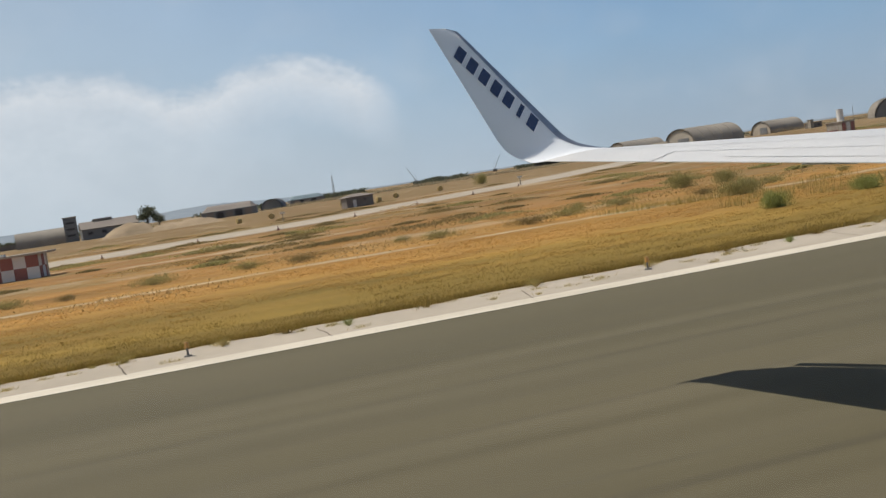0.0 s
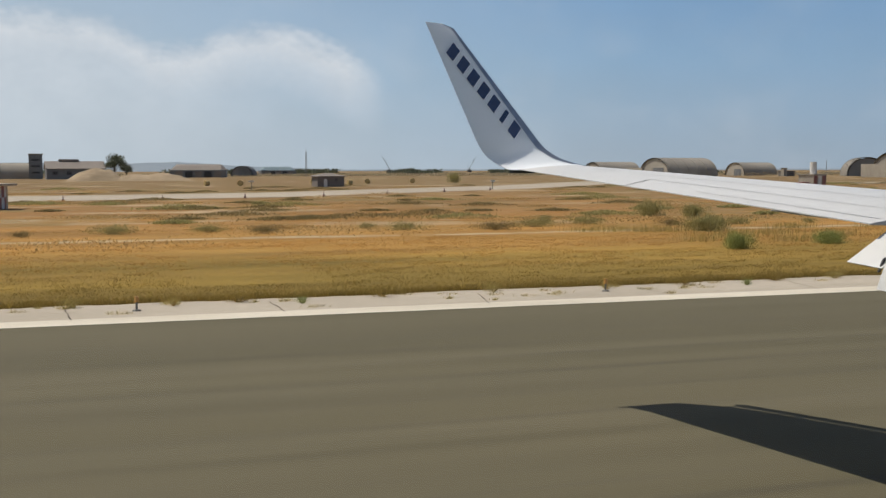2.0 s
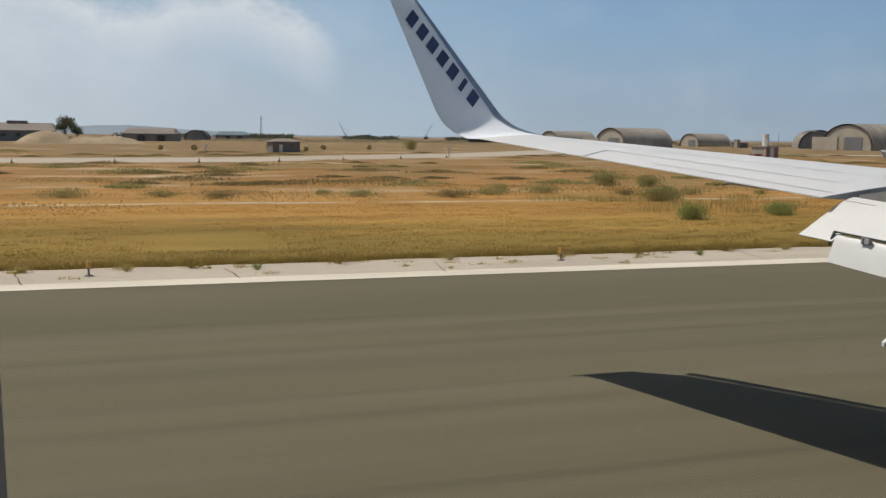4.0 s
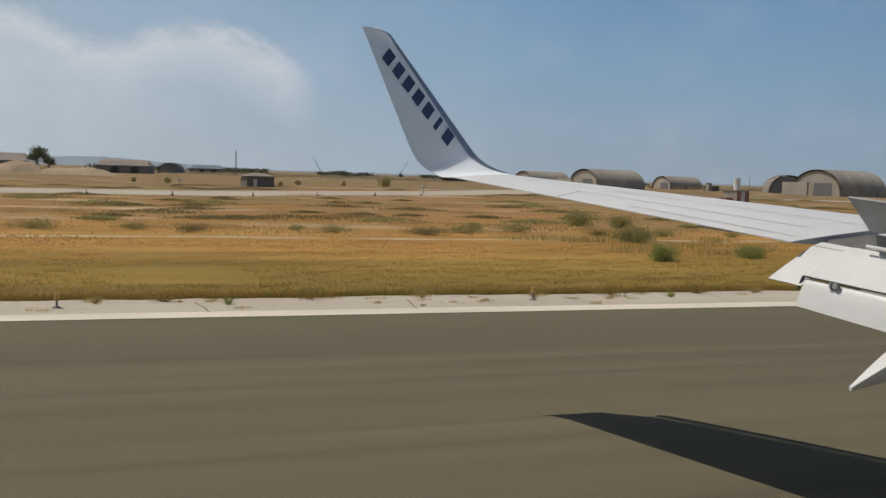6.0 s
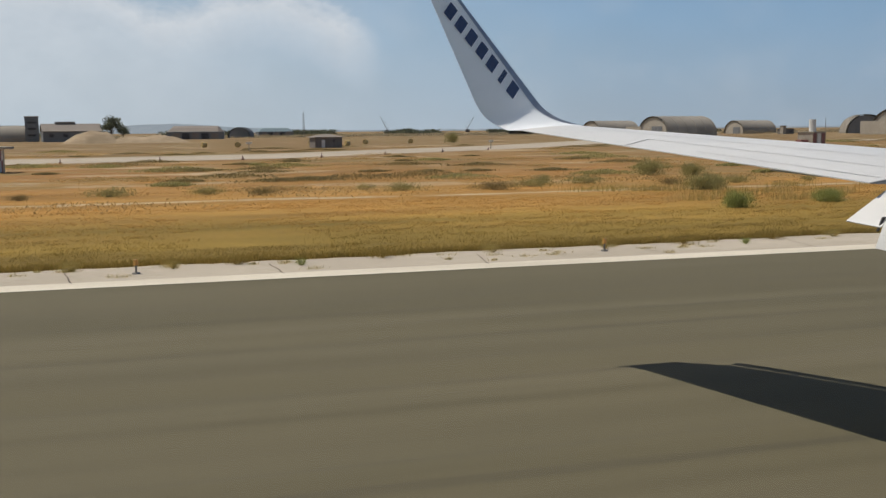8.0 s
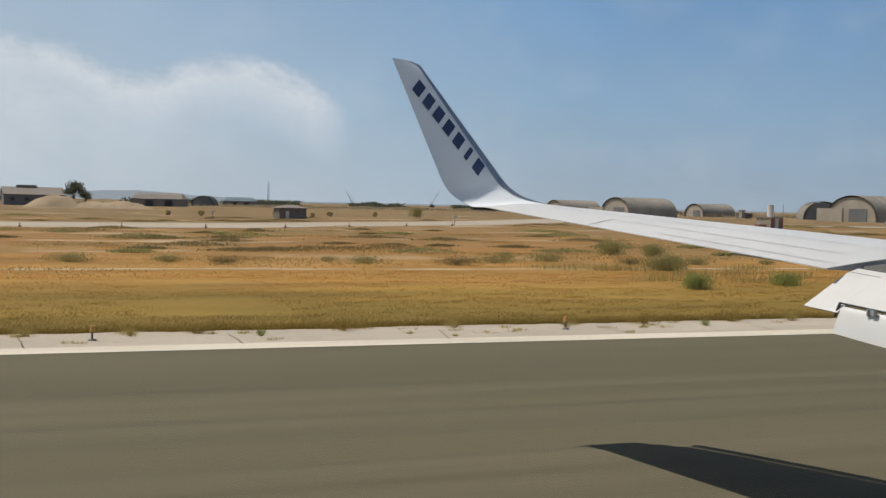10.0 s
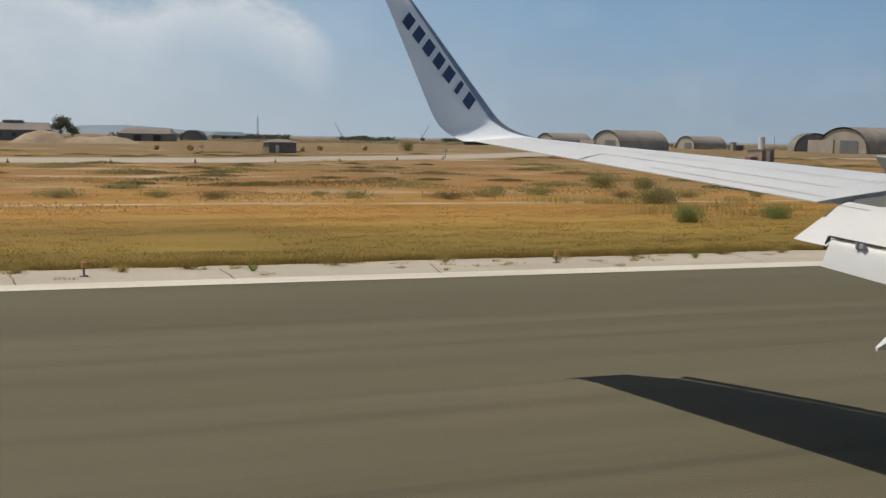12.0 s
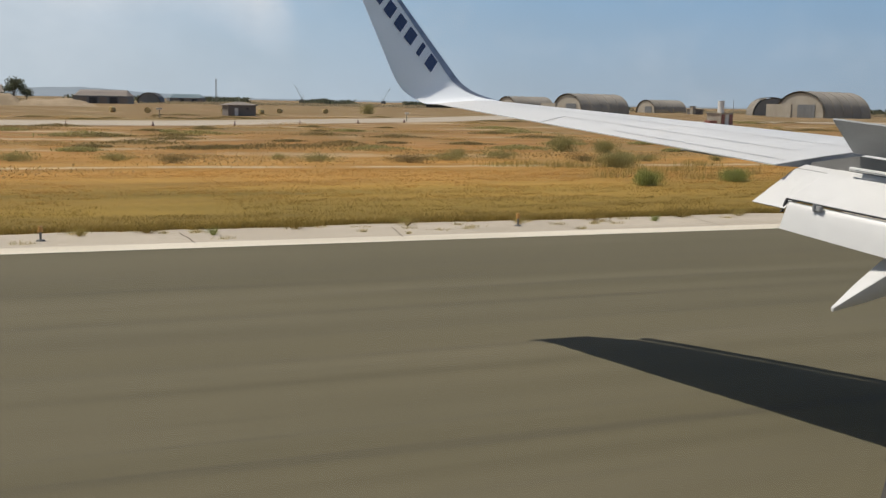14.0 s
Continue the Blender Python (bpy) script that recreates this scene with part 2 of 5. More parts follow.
MAT = dict(
    field=field_material(),
    asphalt=asphalt_material(),
    stripe=surface("worn_white_paint", (0.58, 0.515, 0.40), (0.72, 0.65, 0.53), 0.6, 25, (0.25, 1, 1), 0.75),
    shoulder=surface("pale_concrete", (0.39, 0.335, 0.26), (0.52, 0.455, 0.365), 0.35, 9, (0.35, 1, 1), 0.9, bump=0.3),
    taxiway=surface("pale_taxiway", (0.38, 0.32, 0.245), (0.46, 0.395, 0.31), 0.05, 2, (0.3, 1, 1), 0.9),
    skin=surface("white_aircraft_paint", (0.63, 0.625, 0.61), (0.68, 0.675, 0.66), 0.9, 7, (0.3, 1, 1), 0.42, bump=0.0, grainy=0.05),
    # the wing's white again, lightened and blued to stand in for sky fill
    tip_skin_lightened=surface("sky_fill_white_paint", (0.83, 0.86, 0.89), (0.86, 0.89, 0.92), 0.9, 7, (0.3, 1, 1), 0.42, bump=0.0, grainy=0.03),
    # grey darkened for the spoilers: the shade on their undersides is in the colour
    darkened_grey_skin=surface("darkened_grey_paint", (0.22, 0.23, 0.24), (0.27, 0.28, 0.29), 0.6, 8, (1, 1, 1), 0.42, bump=0.0),
    metal=surface("bare_leading_edge_metal", (0.42, 0.47, 0.55), (0.50, 0.55, 0.62), 0.8, 10, (1, 1, 1), 0.38, 0.75, 0.0),
    navy=surface("navy_blue_paint", (0.040, 0.062, 0.135), (0.050, 0.075, 0.16), 1.5, 10, rough=0.4, bump=0.0),
    gap=surface("dark_seal", (0.03, 0.03, 0.033), (0.06, 0.06, 0.062), 2.0, 20, rough=0.7, bump=0.0),
    cove=surface("grey_cove_paint", (0.15, 0.148, 0.14), (0.21, 0.205, 0.195), 0.8, 8, rough=0.6, bump=0.0),
    seam=surface("panel_seam", (0.24, 0.245, 0.25), (0.34, 0.345, 0.35), 2.0, 20, rough=0.7, bump=0.0),
    cabin=surface("cabin_plastic", (0.55, 0.52, 0.46), (0.62, 0.59, 0.53), 1.5, 60, rough=0.6, bump=0.02, grainy=0.05),
    # one reveal in two tones: aft paled, forward darkened, standing in for light
    reveal=surface("lightened_reveal_plastic", (0.36, 0.31, 0.26), (0.44, 0.38, 0.32), 4, 60, rough=0.7, bump=0.0),
    track=surface("darkened_reveal_plastic", (0.06, 0.056, 0.05), (0.076, 0.07, 0.062), 4, 60, rough=0.7, bump=0.0),
    rubber=surface("window_rubber", (0.034, 0.031, 0.028), (0.046, 0.042, 0.037), 4, 60, rough=0.7, bump=0.0),
    concrete=surface("weathered_concrete", (0.26, 0.235, 0.20), (0.37, 0.335, 0.285), 0.09, 1.2, (1, 1, 0.4), 0.92, bump=0.3),
    pale_concrete=surface("light_concrete", (0.36, 0.32, 0.26), (0.46, 0.41, 0.34), 0.15, 1.5, (1, 1, 0.5), 0.92, bump=0.3),
    dark_steel=surface("dark_corrugated_steel", (0.15, 0.155, 0.16), (0.21, 0.215, 0.22), 0.1, 1.5, (1, 1, 0.3), 0.7, bump=0.2),
    roof_brown=surface("brown_sheet_roof", (0.20, 0.17, 0.145), (0.28, 0.24, 0.205), 0.1, 1.5, rough=0.8),
    blue_roof=surface("teal_sheet_roof", (0.15, 0.21, 0.235), (0.21, 0.275, 0.30), 0.1, 1.5, rough=0.6),
    brick=surface("grey_brick", (0.17, 0.15, 0.135), (0.24, 0.21, 0.19), 0.4, 5, rough=0.95, bump=0.4),
    sand=surface("heaped_sand", (0.29, 0.22, 0.14), (0.43, 0.33, 0.22), 0.25, 1.1, rough=0.97, bump=0.5),
    bare_sand=surface("bare_sand", (0.40, 0.30, 0.18), (0.56, 0.45, 0.30), 0.3, 3, (0.4, 1, 1), 0.97, bump=0.3),
    red=surface("red_panel", (0.26, 0.10, 0.085), (0.34, 0.15, 0.125), 0.6, 8, rough=0.8),
    white=surface("white_panel", (0.62, 0.60, 0.57), (0.74, 0.72, 0.69), 0.6, 8, rough=0.8),
    steel=surface("galvanised_steel", (0.16, 0.15, 0.14), (0.24, 0.225, 0.205), 1.0, 15, rough=0.65, metal=0.1),
    amber=surface("amber_lens", (0.5, 0.25, 0.05), (0.6, 0.3, 0.06), 2, 20, rough=0.3),
    bark=surface("bark", (0.07, 0.05, 0.035), (0.13, 0.1, 0.07), 2, 15, (1, 1, 0.2), 0.95, bump=0.5),
    grass=leafy("dry_grass", ((0.262, 0.191, 0.044), (0.296, 0.213, 0.051), (0.330, 0.231, 0.059), (0.378, 0.259, 0.070))),
    pale=leafy("bleached_grass", ((0.48, 0.325, 0.13), (0.55, 0.38, 0.16), (0.62, 0.44, 0.20))),
    straw=leafy("straw_grass", ((0.485, 0.274, 0.079), (0.524, 0.298, 0.088), (0.563, 0.326, 0.097), (0.601, 0.353, 0.114))),
    green=leafy("green_weed", ((0.26, 0.29, 0.085), (0.34, 0.36, 0.11), (0.42, 0.42, 0.14))),
    scrub=leafy("olive_scrub", ((0.29, 0.27, 0.10), (0.37, 0.335, 0.13), (0.46, 0.39, 0.17))),
    reed=leafy("reed", ((0.30, 0.27, 0.07), (0.38, 0.32, 0.09), (0.50, 0.38, 0.13), (0.62, 0.46, 0.22))),
    # far hedge only: distance haze put into a paler, greyer leaf colour
    hazed_scrub=leafy("hazed_scrub", ((0.36, 0.30, 0.19), (0.42, 0.345, 0.22), (0.50, 0.41, 0.26))),
    dim_scrub=leafy("dull_olive_scrub", ((0.21, 0.17, 0.07), (0.27, 0.21, 0.09), (0.33, 0.255, 0.11))),
    hay=surface("baled_hay", (0.42, 0.31, 0.13), (0.55, 0.42, 0.20), 1.2, 9, rough=0.95, bump=0.4),
    tree=leafy("tree_leaf", ((0.10, 0.112, 0.075), (0.13, 0.14, 0.09), (0.16, 0.17, 0.105))),
)


def glowing_hill_material():
    # no lamp: the hills glow, with haze put into their pale blue-grey
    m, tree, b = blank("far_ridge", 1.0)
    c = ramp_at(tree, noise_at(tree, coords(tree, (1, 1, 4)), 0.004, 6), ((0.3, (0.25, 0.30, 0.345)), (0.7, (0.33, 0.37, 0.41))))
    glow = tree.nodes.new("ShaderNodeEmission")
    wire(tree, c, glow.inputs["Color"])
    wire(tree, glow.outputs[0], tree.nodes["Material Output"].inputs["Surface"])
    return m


def cloud_material():
    """Heaped white clouds over a pale band, drawn by direction on a far sheet."""
    m = bpy.data.materials.new("cloud")
    m.use_nodes = True
    tree = m.node_tree
    tree.nodes.clear()
    tc = tree.nodes.new("ShaderNodeTexCoord")
    sep = tree.nodes.new("ShaderNodeSeparateXYZ")
    wire(tree, tc.outputs["Object"], sep.inputs["Vector"])
    bearing = math_at(tree, "MULTIPLY", math_at(tree, "ARCTAN2", sep.outputs["X"], sep.outputs["Y"]), 57.2958)
    height = math_at(tree, "DIVIDE", sep.outputs["Z"], 76.8)
    place = tree.nodes.new("ShaderNodeCombineXYZ")
    wire(tree, bearing, place.inputs["X"])
    wire(tree, math_at(tree, "MULTIPLY", height, 1.5), place.inputs["Y"])
    puff = noise_at(tree, place.outputs["Vector"], 0.5, 7, 0.56)
    soft = noise_at(tree, place.outputs["Vector"], 0.09, 5, 0.55)
    top = tree.nodes.new("ShaderNodeFloatCurve")
    pts = top.mapping.curves[0].points
    shape = [((d + 30) / 74, h / 11) for d, h in ((-30, 8.0), (-8, 8.6), (-3.5, 8.6), (-1.2, 8.3), (0.3, 7.5), (1.5, 7.1), (2.8, 7.2), (4, 7.6), (5.4, 8.1),
             (7.4, 8.3), (8.8, 8.05), (10.2, 7.5), (11.6, 6.8), (12.6, 6.4), (13.5, 5.9), (15, 5.4), (18, 5.0), (44, 5.0))]
    while len(pts) < len(shape):
        pts.new(0.5, 0.5)
    for q, (px, py) in zip(pts, shape):
        q.location = (px, py)
    top.mapping.update()
    wire(tree, math_at(tree, "DIVIDE", math_at(tree, "ADD", bearing, 30.0), 74.0, True), top.inputs["Value"])
    lid = math_at(tree, "MULTIPLY", top.outputs["Value"], 11.0)
    over = math_at(tree, "ADD", math_at(tree, "SUBTRACT", lid, height), math_at(tree, "MULTIPLY", math_at(tree, "SUBTRACT", puff, 0.5), 1.7))
    over = math_at(tree, "ADD", over, math_at(tree, "MULTIPLY", math_at(tree, "SUBTRACT", noise_at(tree, place.outputs["Vector"], 1.9, 5, 0.6), 0.5), 0.9))
    body = ramp_at(tree, math_at(tree, "MULTIPLY", over, 0.7, True), ((0.0, (0, 0, 0)), (0.5, (0.72,) * 3), (1.0, (1, 1, 1))))
    rim = ramp_at(tree, math_at(tree, "DIVIDE", over, 8.0, True), ((0.0, (0.97,) * 3), (0.18, (0.95,) * 3), (0.34, (0.6,) * 3), (0.58, (0.08,) * 3)))
    deep = ramp_at(tree, math_at(tree, "DIVIDE", over, 8.0, True), ((0.0, (0.9,) * 3), (0.5, (0.62,) * 3), (1.0, (0.25,) * 3)))
    turn = math_at(tree, "DIVIDE", math_at(tree, "ADD", bearing, 30.0), 74.0, True)
    aside = ramp_at(tree, turn, ((0.36, (1, 1, 1)), (0.46, (0.6,) * 3), (0.57, (0, 0, 0))))
    side = ramp_at(tree, turn, ((0.558, (1, 1, 1)), (0.574, (0.6,) * 3), (0.588, (0, 0, 0))))
    thin = math_at(tree, "MAXIMUM", rim, math_at(tree, "MULTIPLY", deep, aside))
    cover = math_at(tree, "MULTIPLY", math_at(tree, "MULTIPLY", body, math_at(tree, "MULTIPLY", thin, side)),
                    ramp_at(tree, soft, ((0.25, (0.78,) * 3), (0.7, (1.0,) * 3))))
    veil = math_at(tree, "MULTIPLY", ramp_at(tree, math_at(tree, "DIVIDE", height, 20.0, True), ((0.0, (0.97,) * 3), (0.15, (0.92,) * 3), (0.4, (0.86,) * 3), (1.0, (0.75,) * 3))),
                   ramp_at(tree, soft, ((0.3, (0.85,) * 3), (0.7, (1.0,) * 3))))
    wisp = ramp_at(tree, noise_at(tree, place.outputs["Vector"], 0.16, 7, 0.6), ((0.5, (0, 0, 0)), (0.8, (0.35,) * 3)))
    cover = math_at(tree, "MAXIMUM", cover, wisp)
    alpha = math_at(tree, "SUBTRACT", 1.0, math_at(tree, "MULTIPLY", math_at(tree, "SUBTRACT", 1.0, cover, True), math_at(tree, "SUBTRACT", 1.0, veil, True)), True)
    white = ramp_at(tree, math_at(tree, "MULTIPLY", body, puff), ((0.12, (0.545, 0.60, 0.66)), (0.6, (0.71, 0.745, 0.785))))
    aft = ramp_at(tree, math_at(tree, "DIVIDE", math_at(tree, "ADD", bearing, 20.0), 50.0, True), ((0.1, (0.85,) * 3), (0.95, (0, 0, 0))))
    haze = mix_at(tree, aft, ramp_at(tree, math_at(tree, "DIVIDE", height, 14.0, True), ((0.0, (0.44, 0.53, 0.62)), (0.42, (0.325, 0.495, 0.69)), (1.0, (0.185, 0.385, 0.69)))), (0.575, 0.67, 0.745))
    tone = mix_at(tree, cover, haze, white)
    forward = ramp_at(tree, math_at(tree, "DIVIDE", math_at(tree, "ADD", bearing, 20.0), 65.0, True), ((0.5, (1, 1, 1)), (1.0, (0.80, 0.84, 0.88))))
    tone = mix_at(tree, 1.0, tone, forward, "MULTIPLY")
    glow = tree.nodes.new("ShaderNodeEmission")
    wire(tree, tone, glow.inputs["Color"])
    glow.inputs["Strength"].default_value = 1.0
    clear, mix, out = (tree.nodes.new(k) for k in ("ShaderNodeBsdfTransparent", "ShaderNodeMixShader", "ShaderNodeOutputMaterial"))
    wire(tree, alpha, mix.inputs[0])
    wire(tree, clear.outputs[0], mix.inputs[1])
    wire(tree, glow.outputs[0], mix.inputs[2])
    wire(tree, mix.outputs[0], out.inputs["Surface"])
    return m


def pane_material():
    m = bpy.data.materials.new("window_glass")
    m.use_nodes = True
    tree = m.node_tree
    tree.nodes.clear()
    clear, gloss, mix, out = (tree.nodes.new(k) for k in ("ShaderNodeBsdfTransparent", "ShaderNodeBsdfGlossy", "ShaderNodeMixShader", "ShaderNodeOutputMaterial"))
    gloss.inputs["Roughness"].default_value = 0.02
    mix.inputs[0].default_value = 0.03
    wire(tree, clear.outputs[0], mix.inputs[1])
    wire(tree, gloss.outputs[0], mix.inputs[2])
    wire(tree, mix.outputs[0], out.inputs["Surface"])
    return m


MAT["hill"], MAT["cloud"], MAT["pane"] = glowing_hill_material(), cloud_material(), pane_material()


# ---------------------------------------------------------------- helpers
def part(name, bm, material, parent=None, label=""):
    """One mesh object from a bmesh, under a thing or a part."""
    bmesh.ops.recalc_face_normals(bm, faces=bm.faces)
    data = bpy.data.meshes.new(name)
    bm.to_mesh(data)
    bm.free()
    data.materials.append(MAT[material])
    ob = new(name, data)
    if parent is not None:
        ob.parent = parent
    return tagged(ob, label)


def thing(name, label, category, group="", at=(0, 0, 0), turn=0.0):
    ob = new(name)
    ob.matrix_basis = pose(*at, 0, 0, turn)
    return tagged(ob, label, category, group)


def raw(name, verts, faces, material, smooth=False):
    data = bpy.data.meshes.new(name)
    data.from_pydata([tuple(v) for v in verts], [], [tuple(f) for f in faces])
    data.materials.append(MAT[material])
    if smooth:
        data.polygons.foreach_set("use_smooth", [True] * len(data.polygons))
    return new(name, data)


def box(size, at=(0, 0, 0), bevel=0.0, turn=None):
    bm = bmesh.new()
    bmesh.ops.create_cube(bm, size=1)
    bmesh.ops.scale(bm, vec=size, verts=bm.verts)
    if bevel:
        bmesh.ops.bevel(bm, geom=bm.edges, offset=bevel, segments=2, affect="EDGES")
    if turn is not None:
        bmesh.ops.transform(bm, matrix=turn, verts=bm.verts)
    bmesh.ops.translate(bm, vec=at, verts=bm.verts)
    return bm


def tube(a, b, ra, rb, n=10):
    bm = bmesh.new()
    a, b = Vector(a), Vector(b)
    m = Matrix.Translation((a + b) / 2) @ (b - a).to_track_quat("Z", "Y").to_matrix().to_4x4()
    bmesh.ops.create_cone(bm, cap_ends=True, segments=n, radius1=ra, radius2=rb, depth=(b - a).length, matrix=m)
    return bm


def joined(*many):
    out = bmesh.new()
    for bm in many:
        data = bpy.data.meshes.new("bit")
        bm.to_mesh(data)
        bm.free()
        out.from_mesh(data)
        bpy.data.meshes.remove(data)
    return out


def loft(rings, close=True, caps=True):
    bm = bmesh.new()
    rows = [[bm.verts.new(p) for p in ring] for ring in rings]
    n = len(rows[0])
    for a, b in zip(rows, rows[1:]):
        for k in range(n if close else n - 1):
            bm.faces.new((a[k], a[(k + 1) % n], b[(k + 1) % n], b[k]))
    if caps and close:
        bm.faces.new(rows[0])
        bm.faces.new(rows[-1][::-1])
    return bm


def smooth(ob, angle=35):
    ob.data.polygons.foreach_set("use_smooth", [True] * len(ob.data.polygons))
    ob.data.set_sharp_from_angle(angle=radians(angle))
    return ob


# ---------------------------------------------------------------- ground, runway, sky, far ridge
def ground():
    verts = [(0, 0, -0.03)] + [(4600 * math.cos(a), 4600 * math.sin(a), -0.03) for a in np.linspace(0, 2 * math.pi, 96, endpoint=False)]
    faces = [(0, 1 + k, 1 + (k + 1) % 96) for k in range(96)]
    tagged(raw("ground", verts, faces, "field"), "flat dry grass field with olive, straw and rust-brown bands", "field", kind="structure")


def slab(name, x0, x1, edge0, edge1, z, material, label, category, steps=1, rough0=None, rough1=None):
    """A thin paved strip along the runway between two edges in y."""
    bm = bmesh.new()
    top = []
    for k in range(steps + 1):
        x = x0 + (x1 - x0) * k / steps
        y0 = edge0 + (rough0(x) if rough0 else 0)
        y1 = edge1 + (rough1(x) if rough1 else 0)
        top.append([bm.verts.new((x, y, h)) for y, h in ((y0, -0.06), (y0, z), (y1, z), (y1, -0.06))])
    for a, b in zip(top, top[1:]):
        for k in range(3):
            bm.faces.new((a[k], b[k], b[k + 1], a[k + 1]))
    return tagged(part(name, bm, material), label, category, kind="structure")


def ragged(x):
    return 0.24 * noise.noise((x * 0.6, 0.3, 0)) + 0.16 * noise.noise((x * 2.3, 4.1, 0)) + 0.42 * noise.noise((x * 0.11, 9.0, 0))


ground()
slab("runway", -1400, 1400, -30.0, 26.6, 0.0, "asphalt", "dark grey-brown asphalt runway with faint tyre streaks", "runway")
slab("edge_stripe", -1400, 1400, 26.35, 27.38, 0.004, "stripe", "worn white painted runway edge line", "road marking")
shoulder = slab("shoulder", -70, 140, 26.6, 30.2, 0.0, "shoulder", "pale concrete runway shoulder with a ragged grassy edge", "pavement", 720, None, ragged)
rj = random.Random(4)
for k in range(16):
    x, lean = -24 + 5.6 * k + rj.uniform(-0.5, 0.5), rj.uniform(-0.1, 0.1)
    bm = bmesh.new()
    row = [(x + lean * j + rj.uniform(-0.03, 0.03), 27.22 + 0.45 * j, rj.uniform(0.012, 0.024)) for j in range(6)]
    pair = [(bm.verts.new((u - w, v, 0.004)), bm.verts.new((u + w, v, 0.004))) for u, v, w in row]
    for a, c in zip(pair, pair[1:]):
        bm.faces.new((a[0], a[1], c[1], c[0]))
    part("crack", bm, "bark", shoulder, "dark crack across the concrete")
bm = bmesh.new()
TAXI = ((-300, 122), (-60, 138), (20, 160), (80, 212), (150, 300), (260, 450), (420, 700))
path = TAXI
rows = [(bm.verts.new((x, y - w, 0.0)), bm.verts.new((x, y + w, 0.0))) for (x, y), w in zip(path, (15, 15, 15, 16, 18, 22, 26))]
for a, b in zip(rows, rows[1:]):
    bm.faces.new((a[0], b[0], b[1], a[1]))
path = [(150, 232), (260, 242), (420, 280), (640, 360)]
rows = [(bm.verts.new((x, y - w, 0.0)), bm.verts.new((x, y + w, 0.0))) for (x, y), w in zip(path, (3, 14, 16, 18))]
for a, b in zip(rows, rows[1:]):
    bm.faces.new((a[0], b[0], b[1], a[1]))
tagged(part("taxiway", bm, "taxiway"), "pale concrete taxiway across the dry field", "taxiway", kind="structure")


def sandy_track():
    """A broken line of bare sand running along the field."""
    bm = bmesh.new()
    last = None
    for k in range(520):
        x = -24 + 0.2 * k
        half = 0.5 + 0.9 * noise.noise((x * 0.16, 2.0, 0)) + 0.3 * noise.noise((x * 0.9, 6.0, 0))
        mid = 57.8 + 0.8 * noise.noise((x * 0.08, 1.0, 0)) + 0.3 * noise.noise((x * 0.5, 3.0, 0))
        now = [bm.verts.new((x, mid + h, -0.022)) for h in (-half, half)] if half > 0.05 else None
        if last and now:
            bm.faces.new((last[0], now[0], now[1], last[1]))
        last = now
    tagged(part("sandy_track", bm, "bare_sand"), "broken strip of pale bare sand between the dry grass", "track", kind="structure")


sandy_track()


def ridge():
    verts, faces = [], []
    n = 260
    for k in range(n):
        b = radians(-42 + 112 * k / (n - 1))
        deg = math.degrees(b)
        fall = 1.0 if deg < 2 else max(0.0, 1 - (deg - 2) / 9)
        h = 6 + fall * (26 + 9 * noise.noise((deg * 0.22, 0, 0)) + 4 * noise.noise((deg * 1.1, 3, 0))) + 2.5 * noise.noise((deg * 2.3, 7, 0))
        for r, z in ((3900, -2), (3900, 0.45 * h), (4050, h), (4300, -2)):
            verts.append((r * math.sin(b), r * math.cos(b), z))
    for k in range(n - 1):
        for j in range(3):
            a = 4 * k + j
            faces.append((a, a + 4, a + 5, a + 1))
    tagged(raw("far_ridge", verts, faces, "hill", True), "low hills on the horizon, blue-grey haze put into their glow", "hills", kind="structure")


def clouds():
    verts, faces = [], []
    n, rows = 160, 24
    for k in range(n + 1):
        b = radians(-180 + 360 * k / n)
        for j in range(rows + 1):
            verts.append((4400 * math.sin(b), 4400 * math.cos(b), 1900 * j / rows))
    for k in range(n):
        for j in range(rows):
            a = k * (rows + 1) + j
            faces.append((a, a + rows + 1, a + rows + 2, a + 1))
    tagged(raw("cloud_backdrop", verts, faces, "cloud", True), "heaped white clouds in a pale hazy blue sky", "sky", kind="structure")


ridge()
clouds()

# ---------------------------------------------------------------- the aircraft
INBOARD = Vector((0.264, -1.0, -0.095))
aircraft = thing("airliner", "white airliner with a swept wing, lowered flaps and upturned winglet", "aeroplane")


def foil(le, te, up, thick, n=9):
    """A closed wing section between leading and trailing edge."""
    le, te, up = Vector(le), Vector(te), Vector(up).normalized()
    chord = (te - le).length
    shape = []
    for k in range(n + 1):
        u = 0.5 - 0.5 * math.cos(math.pi * k / n)
        t = 5 * thick * (0.2969 * math.sqrt(u) - 0.126 * u - 0.3516 * u * u + 0.2843 * u ** 3 - 0.1015 * u ** 4)
        shape.append((u, t))
    upper = [le.lerp(te, u) + up * (t * chord * 1.0 + 0.004) for u, t in shape]
    lower = [le.lerp(te, u) - up * (t * chord * 0.75 + 0.004) for u, t in shape]
    return upper[::-1] + lower[1:]


def wing_le(y):
    tip = max(0.0, (y - 14.2) / 1.1)
    return Vector((7.00 + 0.535 * (15.3 - y) + 0.16 * tip, y, 3.81 - 0.085 * (15.3 - y) - 0.02 * tip))


def wing_te(y):
    x = 5.88 + 0.264 * (15.3 - y) if y > 4.3 else 8.784 + 0.03 * (4.3 - y)
    return Vector((x, y, 3.785 - 0.095 * (15.3 - y)))


def winglet_y(z):
    return 15.86 + 0.29 * (z - 4.30)


